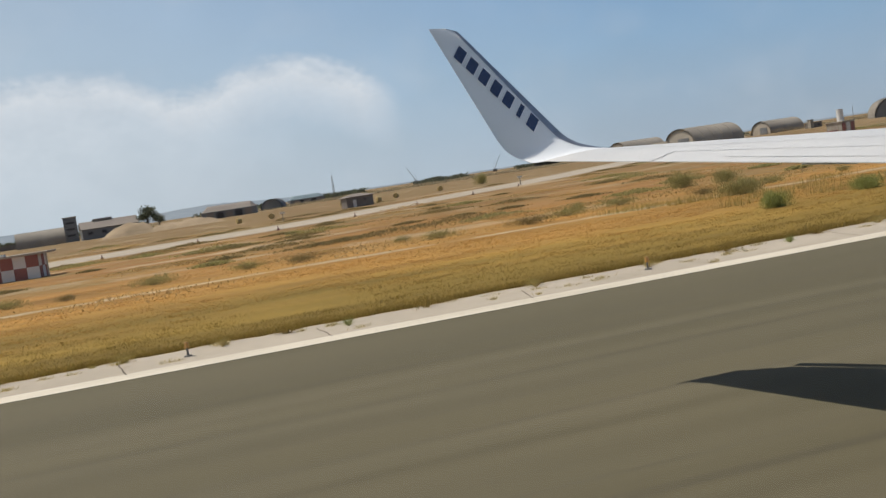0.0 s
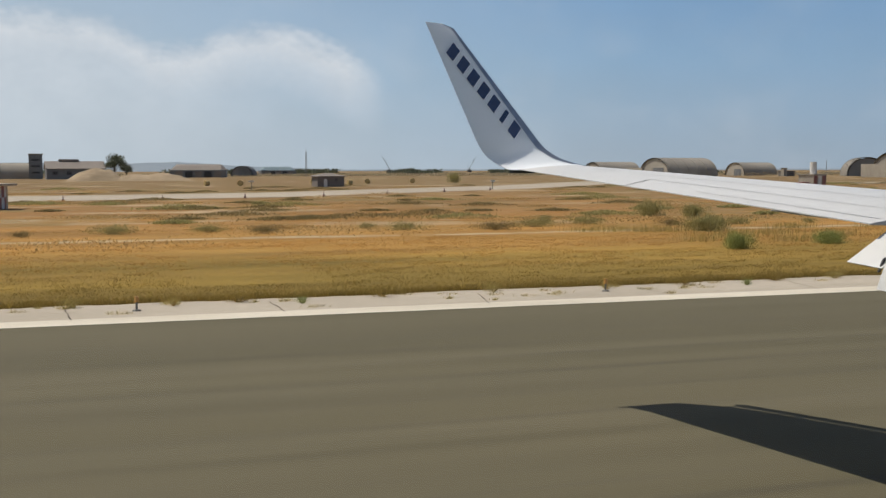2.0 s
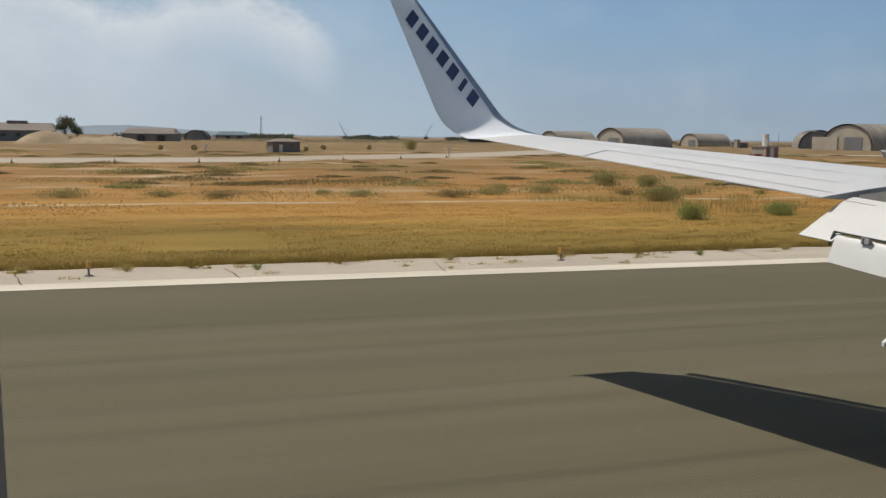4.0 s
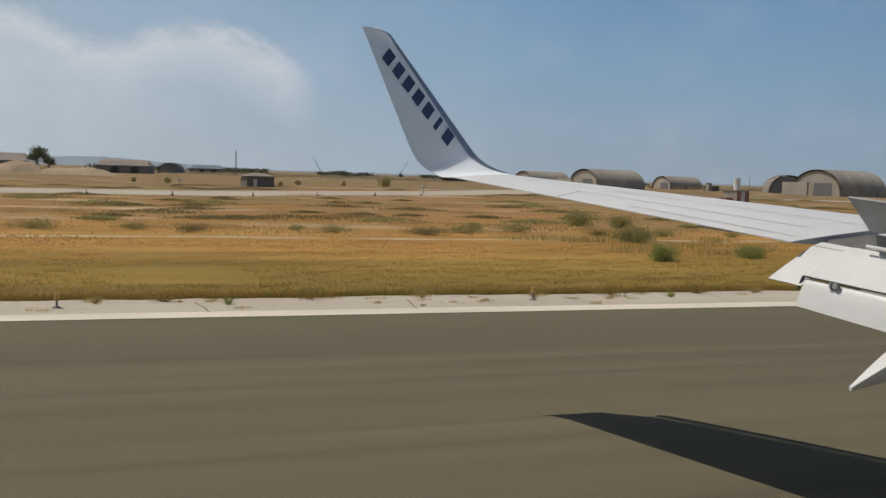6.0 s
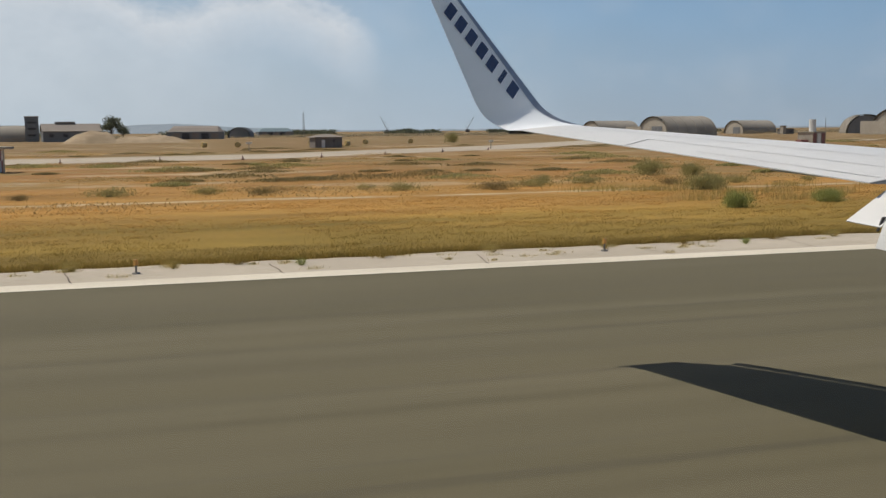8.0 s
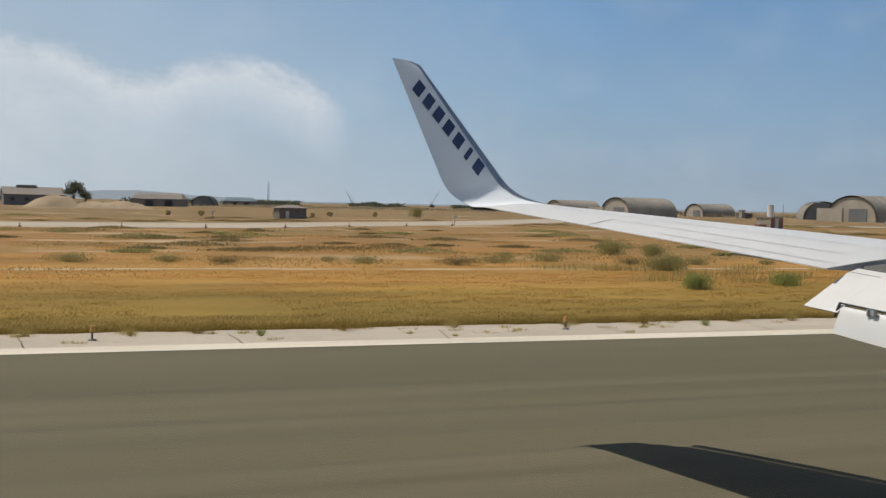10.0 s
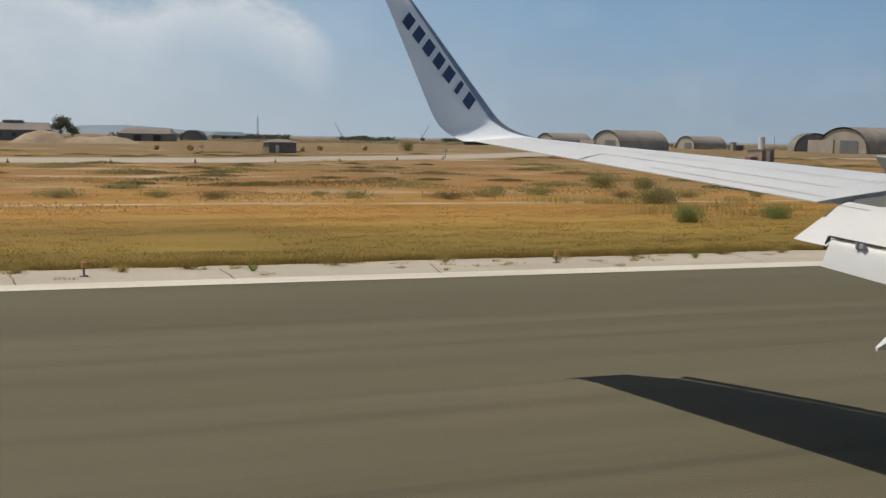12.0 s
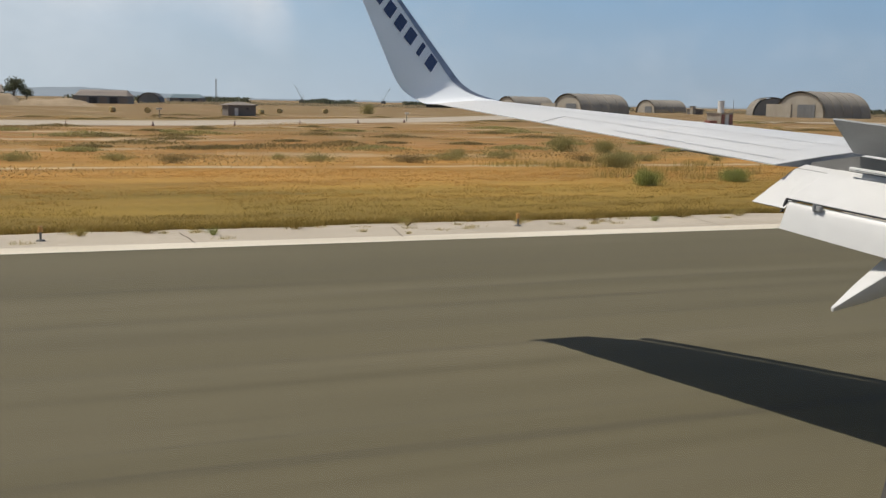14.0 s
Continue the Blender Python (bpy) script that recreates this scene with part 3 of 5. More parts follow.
def build_wing():
    ys = [15.3, 14.9, 14.5, 14.0, 12.5, 11.0, 10.0, 9.12]
    rings = [foil(wing_le(y), wing_te(y), (0, 0.06, 1), 0.10) for y in ys]
    wing = smooth(part("outer_wing", loft(rings), "skin", aircraft, "white upper wing skin with dark panel seams"))
    # plate added over the cut end, the recess's darkness put into its colour
    end = [foil(wing_le(y), wing_te(y), (0, 0.06, 1), 0.098) for y in (9.118, 9.10)]
    part("end_cover", loft(end), "seam", aircraft, "thin plate darkening the wing's end face beside the flap")
    # inboard of the flap end the fixed skin stops short of the flaps
    rings = []
    for y in (9.12, 6.2, 4.3, 0.2):
        le, te = wing_le(y), wing_te(y)
        rings.append(foil(le, te.lerp(le, 0.27), (0, 0.06, 1), 0.125))
    smooth(part("inner_wing", loft(rings), "skin", aircraft))
    # seams on the upper skin
    def over(y, u):
        le, te = wing_le(y), wing_te(y)
        t = 0.5 * (0.2969 * math.sqrt(u) - 0.126 * u - 0.3516 * u * u + 0.2843 * u ** 3 - 0.1015 * u ** 4)
        return le.lerp(te, u) + Vector((0, 0.06, 1)) * (t * (te - le).length + 0.009)
    def seam(y0, u0, y1, u1, wide=0.008, material="seam"):
        k, left, right = 14, [], []
        for j in range(k + 1):
            f = j / k
            y, u = y0 + (y1 - y0) * f, u0 + (u1 - u0) * f
            way = (over(y1, u1) - over(y0, u0)).normalized().cross(Vector((0, 0, 1))) * wide
            left.append(over(y, u) + way)
            right.append(over(y, u) - way)
        bm = bmesh.new()
        a = [bm.verts.new(p) for p in left]
        b = [bm.verts.new(p) for p in right]
        for j in range(k):
            bm.faces.new((a[j], a[j + 1], b[j + 1], b[j]))
        part("seam", bm, material, wing, "dark joint between wing panels")
    seam(14.5, 0.47, 9.2, 0.52)
    seam(13.05, 0.70, 9.5, 0.74)
    seam(11.8, 0.90, 9.2, 0.92)
    seam(13.05, 0.70, 12.88, 0.995, 0.011, "gap")
    # leading-edge slat, run out on its tracks
    rings = []
    for y, out, drop in ((15.22, 0.38, 0.08), (14.6, 0.54, 0.10), (13.4, 0.66, 0.12), (11.0, 0.68, 0.14), (8.0, 0.66, 0.15), (5.2, 0.62, 0.15)):
        le = wing_le(y)
        a, b = le + Vector((out, 0.08, -drop)), le + Vector((out - 0.22, 0.02, 0.03 - 0.6 * drop))
        rings.append([a, a.lerp(b, 0.5) + Vector((0.02, 0, 0.04)), b, b + Vector((0, 0, -0.015)), a.lerp(b, 0.4) + Vector((-0.04, 0, -0.03)), a + Vector((-0.05, 0, -0.05))])
    slat = smooth(part("slat", loft(rings), "skin", aircraft, "extended leading-edge slat"))
    # unseen filler behind the slat, added to narrow the shadow's light gap
    rings = []
    for y, out in ((15.24, 0.12), (14.6, 0.30), (13.4, 0.43), (11.0, 0.45), (5.2, 0.42)):
        le = wing_le(y)
        rings.append([le + Vector(d) for d in ((-0.06, 0, 0.03), (out * 0.5, 0, 0.0), (out, 0, -0.07), (out * 0.6, 0, -0.13), (-0.06, 0, -0.05))])
    smooth(part("wing_nose", loft(rings), "darkened_grey_skin", aircraft, "unseen grey filler behind the slat, narrowing the light gap in the shadow"))
    for y in (14.3, 12.4, 10.5, 8.6, 6.7):
        le = wing_le(y)
        part("slat_track", box((0.55, 0.07, 0.05), le + Vector((0.14, 0, -0.07)), 0.01), "darkened_grey_skin", slat, "grey slat support track")
    return wing


def build_winglet():
    st = [((7.16, 15.3, 3.79), (5.88, 15.3, 3.785), (0, 0.06, 1)),
          ((6.895, 15.51, 3.878), (5.78, 15.52, 3.785), (0, -0.2, 1)),
          ((6.69, 15.62, 3.965), (5.70, 15.66, 3.835), (0, -0.5, 0.9)),
          ((6.587, 15.72, 4.05), (5.576, 15.76, 3.925), (0, -0.8, 0.7)),
          ((6.484, 15.80, 4.15), (5.45, 15.815, 4.045), (0, -1, 0.4))]
    for z in (4.32, 4.6, 5.0, 5.5, 5.9, 6.125):
        k = (z - 4.32) / (6.125 - 4.32)
        dip = 0.06 * (1 - k)
        lx = 6.361 + (5.105 - 6.361) * k
        low = z - dip + 0.09 * k
        tx = 5.375 + (4.628 - 5.375) * (low - 4.121) / (6.228 - 4.121)
        st.append(((lx, winglet_y(z), z), (tx, winglet_y(low), low), (0, -1, 0.29)))
    st.append(((4.92, winglet_y(6.195), 6.195), (4.63, winglet_y(6.222), 6.222), (0, -1, 0.29)))
    fine = []
    for k in range(len(st) - 1):
        four = [st[max(0, min(len(st) - 1, k + d))] for d in (-1, 0, 1, 2)]
        for f in ((0.0, 0.34, 0.67) if k < 5 else (0.0,)):
            w4 = (-0.5 * f + f * f - 0.5 * f ** 3, 1 - 2.5 * f * f + 1.5 * f ** 3, 0.5 * f + 2 * f * f - 1.5 * f ** 3, -0.5 * f * f + 0.5 * f ** 3)
            fine.append(tuple(sum((Vector(q[j]) * w for q, w in zip(four, w4)), Vector()) for j in range(3)))
    st = fine + [st[-1]]
    rings = [foil(a, b, u, max(0.07, 0.10 - 0.01 * k)) for k, (a, b, u) in enumerate(st)]
    bm = loft(rings)
    w = smooth(part("winglet", bm, "tip_skin_lightened", aircraft, "upturned white winglet in shade"), 60)
    # bare metal nose strip
    strips = []
    for a, b, u in st[1:]:
        a, b, u = Vector(a), Vector(b), Vector(u).normalized()
        c = (b - a)
        out = []
        for s, lift in ((0.135, 0.0312), (0.06, 0.0261), (0.015, 0.016), (-0.004, 0.0)):
            out.append(a + c * s + u * (lift * c.length + 0.009))
        for s, lift in ((0.015, 0.014), (0.08, 0.023)):
            out.append(a + c * s - u * (lift * c.length + 0.009))
        strips.append(out)
    smooth(part("leading_edge", loft(strips, False, False), "metal", w, "bare blue-grey metal leading edge"))
    # the operator's name becomes plain slanted blocks
    first, last = Vector((5.05, 0, 5.725)), Vector((5.985, 0, 4.45))
    run = (last - first).normalized()
    across = Vector((-run.z, 0, run.x))
    for k in range(7):
        c = first.lerp(last, k / 6)
        wide = 0.040 if k == 5 else 0.086
        quad = []
        for s, h in ((-1, -1), (1, -1), (1, 1), (-1, 1)):
            q = c + run * (s * wide - 0.03 * h) + across * (0.108 * h)
            quad.append(q)
        bm = bmesh.new()
        vs = []
        for off in (-0.055, -0.049):
            for q in quad:
                vs.append(bm.verts.new((q.x, winglet_y(q.z) + off + 0.014 * (1 - k / 6), q.z)))
        for f in ((0, 1, 2, 3), (7, 6, 5, 4), (0, 4, 5, 1), (1, 5, 6, 2), (2, 6, 7, 3), (3, 7, 4, 0)):
            bm.faces.new([vs[i] for i in f])
        part("letter_block", bm, "navy", w, "dark blue painted block")
    # static wick housing and lamp at the foot
    part("tip_lamp", box((0.42, 0.09, 0.055), (6.0, 15.50, 3.757), 0.012, pose(0, 0, 0, 0, 0, -14)), "gap", w, "dark tip light housing")
    part("wick", tube((6.15, 15.45, 3.815), (5.72, 15.62, 3.80), 0.006, 0.004, 6), "gap", w)


def plate(a, b, length, thick, material, name, parent, label="", widen=0.0):
    """A flap-like panel whose outboard end runs from a to b, drawn inboard."""
    a, b = Vector(a), Vector(b)
    c = b - a
    up = c.cross(INBOARD).normalized()
    if up.z < 0:
        up = -up
    rings = []
    for s in (0.0, 0.02, length):
        ring = []
        for u, t in ((1, 0.02), (0.6, 0.32), (0.25, 0.5), (0.05, 0.32), (0, 0), (0.05, -0.32), (0.3, -0.4), (0.7, -0.2), (1, -0.04)):
            k = 0.7 if s == 0 else 1
            ring.append(a + c * (u * (1 + widen * s)) + up * (t * thick * k) + INBOARD * s)
        rings.append(ring)
    return smooth(part(name, loft(rings), material, parent, label), 40)


def build_flaps():
    main = plate((7.96, 9.12, 3.18), (7.23, 9.12, 2.80), 0.40, 0.16, "skin", "flap_end", aircraft, "white outboard end of the lowered flap")
    plate(Vector((7.96, 9.12, 3.18)) + INBOARD * 0.395, (7.395, 8.725, 2.868), 4.0, 0.15, "skin", "flap", aircraft, "white lowered main flap")
    aft = plate((7.41, 8.72, 2.838), (7.285, 8.72, 2.55), 4.0, 0.05, "skin", "aft_flap", aircraft, "steeply lowered aft flap section", 0.12)
    a = Vector((7.378, 8.74, 2.868))
    part("slot", loft([[a + INBOARD * s + Vector(d) for d in ((0, 0, 0), (0.02, 0, 0.006), (0.02, 0, -0.012), (0, 0, -0.014))] for s in (0, 3.0)]), "gap", aft, "dark slot ahead of the aft flap")
    part("end_seal", loft([[Vector((7.385, 8.76, 2.865)) + Vector(d) for d in ((0, 0, 0), (0.03, 0, 0), (0.03, -0.02, 0), (0, -0.02, 0))],
                           [Vector((7.315, 8.76, 2.72)) + Vector(d) for d in ((0, 0, 0), (0.025, 0, 0), (0.025, -0.02, 0), (0, -0.02, 0))]]), "gap", aft)
    part("bracket", joined(box((0.045, 0.10, 0.06), a + INBOARD * 0.40 + Vector((-0.025, 0, -0.035)), 0.008), box((0.06, 0.035, 0.075), a + INBOARD * 0.36 + Vector((-0.02, 0, -0.035)), 0.006)), "seam", aft, "small grey hinge bracket")
    # cove under the lifted spoilers
    rings = []
    for s in (0.0, 3.4):
        o = Vector((7.88, 9.08, 3.165)) + INBOARD * s
        rings.append([o + Vector(d) for d in ((-0.10, 0, 0.0), (0.55, 0, 0.10), (0.55, 0, 0.02), (-0.05, 0, -0.06))])
    part("flap_cove", loft(rings), "cove", aircraft, "dark grey cove ahead of the flap")
    # panel added below the spoilers, the cavity's darkness put into its grey
    rings = []
    for s, dip in ((-0.54, 0.17), (0.0, 0.02), (3.2, 0.0)):
        h = Vector((8.10, 8.52, 3.345 - dip)) + INBOARD * s
        rings.append([h, h + Vector((0.03, 0, 0)), h + Vector((0.03, 0, -0.26)), h + Vector((-0.02, 0, -0.26))])
    part("spoiler_bay_panel", loft(rings), "cove", aircraft, "dark panel standing in for the shaded bay under the raised spoilers")
    # lifted spoilers
    for k in range(2):
        o = INBOARD * (1.45 * k)
        ring = []
        for s in (0.0, 1.38):
            h, t = Vector((8.034, 8.52, 3.36)) + o + INBOARD * s, Vector((7.72, 8.52, 3.71)) + o + INBOARD * s
            ring.append([h, t, t + Vector((0.02, 0, 0.015)), h + Vector((0.09, 0, 0.05))])
        part("spoiler", loft(ring), "darkened_grey_skin", aircraft, "raised grey ground spoiler, underside shade put into its colour")
    part("actuator", tube((7.91, 8.42, 3.20), (8.53, 6.25, 3.02), 0.022, 0.025, 8), "skin", aircraft, "white flap drive rod")


def fairing(y, tip, nose, wide, deep):
    rings = []
    tip, nose = Vector(tip), Vector(nose)
    for k in range(9):
        f = k / 8
        r = min(1.0, 0.14 + 1.75 * f)
        if k == 0:
            r = 0.08
        c = tip.lerp(nose, f)
        rings.append([c + Vector((0, u * wide * r, v * deep * r)) for u, v in
                      ((-0.92, 1.0), (0.92, 1.0), (1.0, 0.93), (0.97, 0.4), (0.8, -0.4), (0.45, -0.9), (0, -1.0), (-0.45, -0.9), (-0.8, -0.4), (-0.97, 0.4), (-1.0, 0.93))])
    smooth(part("flap_track_fairing", loft(rings), "skin", aircraft, "pointed white flap track fairing"))


WINDOWS = (-3.24, -2.70, -2.16, -1.62, -1.08, 1.84, 2.38, 2.92, 3.46, 4.00, 4.54, 5.08, 5.62, 6.16, 6.70)


def build_fuselage():
    """Tube round the cabin with one window opening beside the camera."""
    cy, cz, r = -1.50, 3.32, 1.88
    rings = []
    for x, s, lift in ((-16.5, 0.10, 1.25), (-13, 0.45, 0.9), (-9, 0.80, 0.35), (-5, 0.98, 0.03), *((x + d, 1, 0) for x in WINDOWS if x < 0 for d in (-0.13, 0.13)), (-0.42, 1, 0), (0.62, 1, 0), (1.5, 1, 0),
                       *((x + d, 1, 0) for x in WINDOWS if x > 1 for d in (-0.13, 0.13)), (18, 1, 0), (20.5, 0.88, -0.12), (22.2, 0.58, -0.35), (23.0, 0.12, -0.5)):
        rings.append([(x, cy + s * r * math.cos(a), cz + lift + s * r * math.sin(a)) for a in np.linspace(0, 2 * math.pi, 48, endpoint=False)])
    bm = loft(rings)
    lost = [f for f in bm.faces if -0.40 < f.calc_center_median().x < 0.60 and f.calc_center_median().y > 0.2 and abs(f.calc_center_median().z - 3.80) < 0.5]
    edge = {v for f in lost for v in f.verts}
    rest = [f for f in bm.faces if min(abs(f.calc_center_median().x - x) for x in WINDOWS) < 0.02 and 3.55 < f.calc_center_median().z < 4.05]
    lights = [[v.co.copy() for v in f.verts] for f in rest]
    bmesh.ops.delete(bm, geom=rest, context="FACES")
    z0, z1 = min(v.co.z for v in edge), max(v.co.z for v in edge)
    bmesh.ops.delete(bm, geom=lost, context="FACES")
    smooth(part("fuselage", bm, "skin", aircraft, "white tubular fuselage"))
    for k in range(0, len(lights), 2):
        hull = bmesh.new()
        for quad in lights[k:k + 2]:
            hull.faces.new([hull.verts.new(p) for p in quad])
        bmesh.ops.remove_doubles(hull, verts=hull.verts, dist=0.001)
        pane = part("window_pane", hull, "pane", aircraft, "clear cabin window pane")
        pane.visible_shadow = False
    # side panel with a rounded opening
    xl, xr, zc, zh, n = -0.0285, 0.347, 3.79, 0.26, 64
    def side_y(z):
        return cy + math.sqrt(max(0.0, r * r - (z - cz) ** 2))
    def ring_at(grow, inward):
        out = []
        for k in range(n):
            a = 2 * math.pi * k / n
            c, s = math.cos(a), math.sin(a)
            e = 2 / 7
            x = (xl + xr) / 2 + ((xr - xl) / 2 + grow) * math.copysign(abs(c) ** e, c)
            z = zc + (zh + grow) * math.copysign(abs(s) ** e, s)
            out.append(Vector((x, (inward - 0.20 * (z - zc)) if inward is not None else side_y(z) + 0.012, z)))
        return out
    def outer(inward):
        out = []
        for k in range(n):
            a = 2 * math.pi * k / n
            c, s = math.cos(a), math.sin(a)
            m = max(abs(c), abs(s))
            z = (z0 + z1) / 2 + (z1 - z0) / 2 * s / m
            out.append(Vector((0.10 + 0.52 * c / m, side_y(z) - inward, z)))
        return out
    cabin_window = part("cabin_window", loft([outer(0.0), ring_at(0.03, None)], caps=False), "skin", aircraft, "white skin round the cabin window")
    # lit and shaded sides of the same reveal, put into two colours
    for name, aft, look_of, label in (("window_reveal", True, "reveal", "aft half of the plastic window reveal, light put into a paler colour"), ("shade_track", False, "track", "forward half of the window reveal, shade put into a darker colour")):
        bm = loft([ring_at(0.03, None), ring_at(0.0, 0.30), ring_at(0.001, 0.284)], caps=False)
        bmesh.ops.delete(bm, geom=[f for f in bm.faces if (f.calc_center_median().x < (xl + xr) / 2) != aft], context="FACES")
        smooth(part(name, bm, look_of, cabin_window, label))
    smooth(part("window_seal", loft([ring_at(0.001, 0.284), ring_at(0.003, 0.269)], caps=False), "rubber", cabin_window, "black rubber window seal"))
    part("window_trim", loft([ring_at(0.003, 0.269), ring_at(0.012, 0.262), ring_at(0.06, 0.262), outer(0.06)], caps=False), "cabin", cabin_window, "grey plastic cabin window trim")
    bm = loft([[p + Vector((0, d, 0)) for p in ring_at(0.002, 0.290)] for d in (0.0, 0.006)])
    glass = part("window_pane", bm, "pane", cabin_window, "clear window pane")
    glass.visible_shadow = False


build_wing()
build_winglet()
build_flaps()
fairing(7.6, (7.05, 7.6, 1.90), (9.7, 7.65, 2.92), 0.24, 0.25)
fairing(10.4, (7.16, 10.4, 3.30), (8.6, 10.4, 3.24), 0.09, 0.07)
build_fuselage()


# ---------------------------------------------------------------- field things
def blades(name, spots, tall, wide, material, label, category, seed, lean=0.9):
    """Loose blades, each a narrow bent pair of faces, in one mesh."""
    rng = np.random.default_rng(seed)
    n = len(spots)
    h = tall * rng.uniform(0.45, 1.25, n)
    a = rng.uniform(0, 2 * np.pi, n)
    w = wide * rng.uniform(0.6, 1.3, n)
    side = np.stack([np.cos(a), np.sin(a), 0 * a], 1) * w[:, None]
    b = rng.uniform(0, 2 * np.pi, n)
    bend = np.stack([np.cos(b), np.sin(b), 0 * b], 1) * (h * lean * rng.uniform(0.2, 1, n))[:, None]
    base = np.concatenate([spots, np.full((n, 1), -0.04)], 1) if spots.shape[1] == 2 else spots
    up = np.array([0, 0, 1.0])
    mid = base + bend * 0.35 + up * (h * 0.6)[:, None]
    tip = base + bend + up * h[:, None]
    verts = np.stack([base - side, base + side, mid + side * 0.75, mid - side * 0.75, tip], 1).reshape(-1, 3)
    i = np.arange(n)[:, None] * 5
    quads = (i + [0, 1, 2, 3]).tolist()
    tris = (i + [3, 2, 4]).tolist()
    ob = raw(name, verts.tolist(), quads + tris, material)
    return tagged(ob, label, category, kind="stuff")


def strewn(count, y0, y1, seed, power=1.0):
    """Spots on the field, wider across with distance."""
    rng = np.random.default_rng(seed)
    y = y0 + (y1 - y0) * rng.random(count) ** power
    x = -0.24 * y - 6 + (1.36 * y + 14) * rng.random(count)
    return np.stack([x, y], 1)


def bush(at, wide, tall, seed, label, leaves=4000, material="green", name="bush"):
    rng = np.random.default_rng(seed)
    ob = thing(name, label, name, "bushes on the verge" if name == "bush" else "weeds on the shoulder", at)
    stems = [tube((0, 0, -0.05), (rng.uniform(-1, 1) * wide * 0.35, rng.uniform(-1, 1) * wide * 0.3, tall * rng.uniform(0.5, 0.85)), 0.02, 0.006, 5) for _ in range(9)]
    part("stems", joined(*stems), "bark" if name == "bush" else material, ob)
    n = leaves
    d = rng.normal(size=(n, 3))
    d /= np.linalg.norm(d, axis=1)[:, None]
    rad = rng.random(n) ** 0.45
    lumps = 1 + 0.35 * np.sin(3 * np.arctan2(d[:, 1], d[:, 0]) + seed) + 0.25 * rng.normal(size=n)
    p = d * (rad * lumps)[:, None] * [wide / 2, wide / 2.4, tall * 0.55] + [0, 0, tall * 0.42]
    p[:, 2] = np.maximum(p[:, 2], 0.02)
    crown = blades("leaves", p, 0.16 * tall, 0.008 * wide, material, "", "", seed + 5, 0.7)
    del crown["kind"]
    crown.parent = ob
    return ob


def tree(at, tall, wide, seed, label, bare=0.0):
    rng = np.random.default_rng(seed)
    ob = thing("tree", label, "tree", "trees on the horizon", at)
    limbs = [tube((0, 0, -0.2), (0.1, 0, tall * 0.45), tall * 0.03, tall * 0.018, 8)]
    ends = []
    for k in range(7):
        a = k * 2.4 + rng.uniform(-0.4, 0.4)
        e = Vector((math.cos(a) * wide * rng.uniform(0.15, 0.36), math.sin(a) * wide * rng.uniform(0.15, 0.36), tall * rng.uniform(0.55, 0.85)))
        limbs.append(tube((0.05, 0, tall * rng.uniform(0.25, 0.42)), e, tall * 0.013, tall * 0.004, 6))
        ends.append(e)
    part("trunk", joined(*limbs), "bark", ob)
    pts = []
    for e in ends:
        s = rng.uniform(0.13, 0.21) * wide
        pts.append(rng.normal(size=(190, 3)) * [s, s, s * 0.62] + np.array(e))
    pts = np.concatenate(pts)
    pts[:, 2] = np.maximum(pts[:, 2], tall * 0.18)
    crown = blades("crown", pts, tall * 0.055, tall * 0.026, "tree", "", "", seed + 3, 1.2)
    del crown["kind"]
    crown.parent = ob
    return ob


def arch_shelter(at, turn, span, length, tall, label, skin="concrete", front="pale_concrete", annex=False):
    """Vaulted hardened aircraft shelter: ribbed vault, end walls, recessed dark mouth."""
    ob = thing("aircraft_shelter", label, "hangar", "vaulted shelters", at, turn)
    prof = [(math.cos(a) * span / 2, math.sin(a) ** 0.85 * tall) for a in np.linspace(0, math.pi, 25)]
    outer = [[(x, y, z) for y, z in prof] for x in np.linspace(-length / 2, length / 2, 9)]
    inner = [[(x, y * 0.94, z * 0.95 - 0.02) for y, z in prof] for x in np.linspace(-length / 2, length / 2, 2)]
    smooth(part("vault", joined(loft(outer, False), loft(inner, False)), skin, ob, "weathered grey concrete vault"))
    for k, x in enumerate(np.linspace(-length / 2 + 1, length / 2 - 1, 6)):
        rib = [[(x + d, y * s, z * s) for y, z in prof] for d, s in ((-0.25, 1.0), (-0.25, 1.015), (0.25, 1.015), (0.25, 1.0))]
        smooth(part("rib", loft(rib, False), skin, ob))
    for e in (-1, 1):
        bm = bmesh.new()
        wall = [bm.verts.new((e * (length / 2 - 0.5), y * 0.95, z * 0.95)) for y, z in prof]
        bm.faces.new(wall)
        more = bmesh.ops.extrude_face_region(bm, geom=bm.faces[:])
        bmesh.ops.translate(bm, vec=(-e * 0.5, 0, 0), verts=[g for g in more["geom"] if isinstance(g, bmesh.types.BMVert)])
        part("end_wall", bm, front if e < 0 else "dark_steel", ob, "pale end wall" if e < 0 else "dark steel closing doors")
    part("door", box((0.2, span * 0.34, tall * 0.5), (-length / 2 + 0.35, -span * 0.12, tall * 0.25)), "dark_steel", ob, "dark steel door")
    if annex:
        part("blast_wall", box((1.2, span * 0.5, tall * 0.5), (-length / 2 - 7, span * 0.22, tall * 0.25), 0.05), "pale_concrete", ob, "pale concrete blast wall")
    return ob


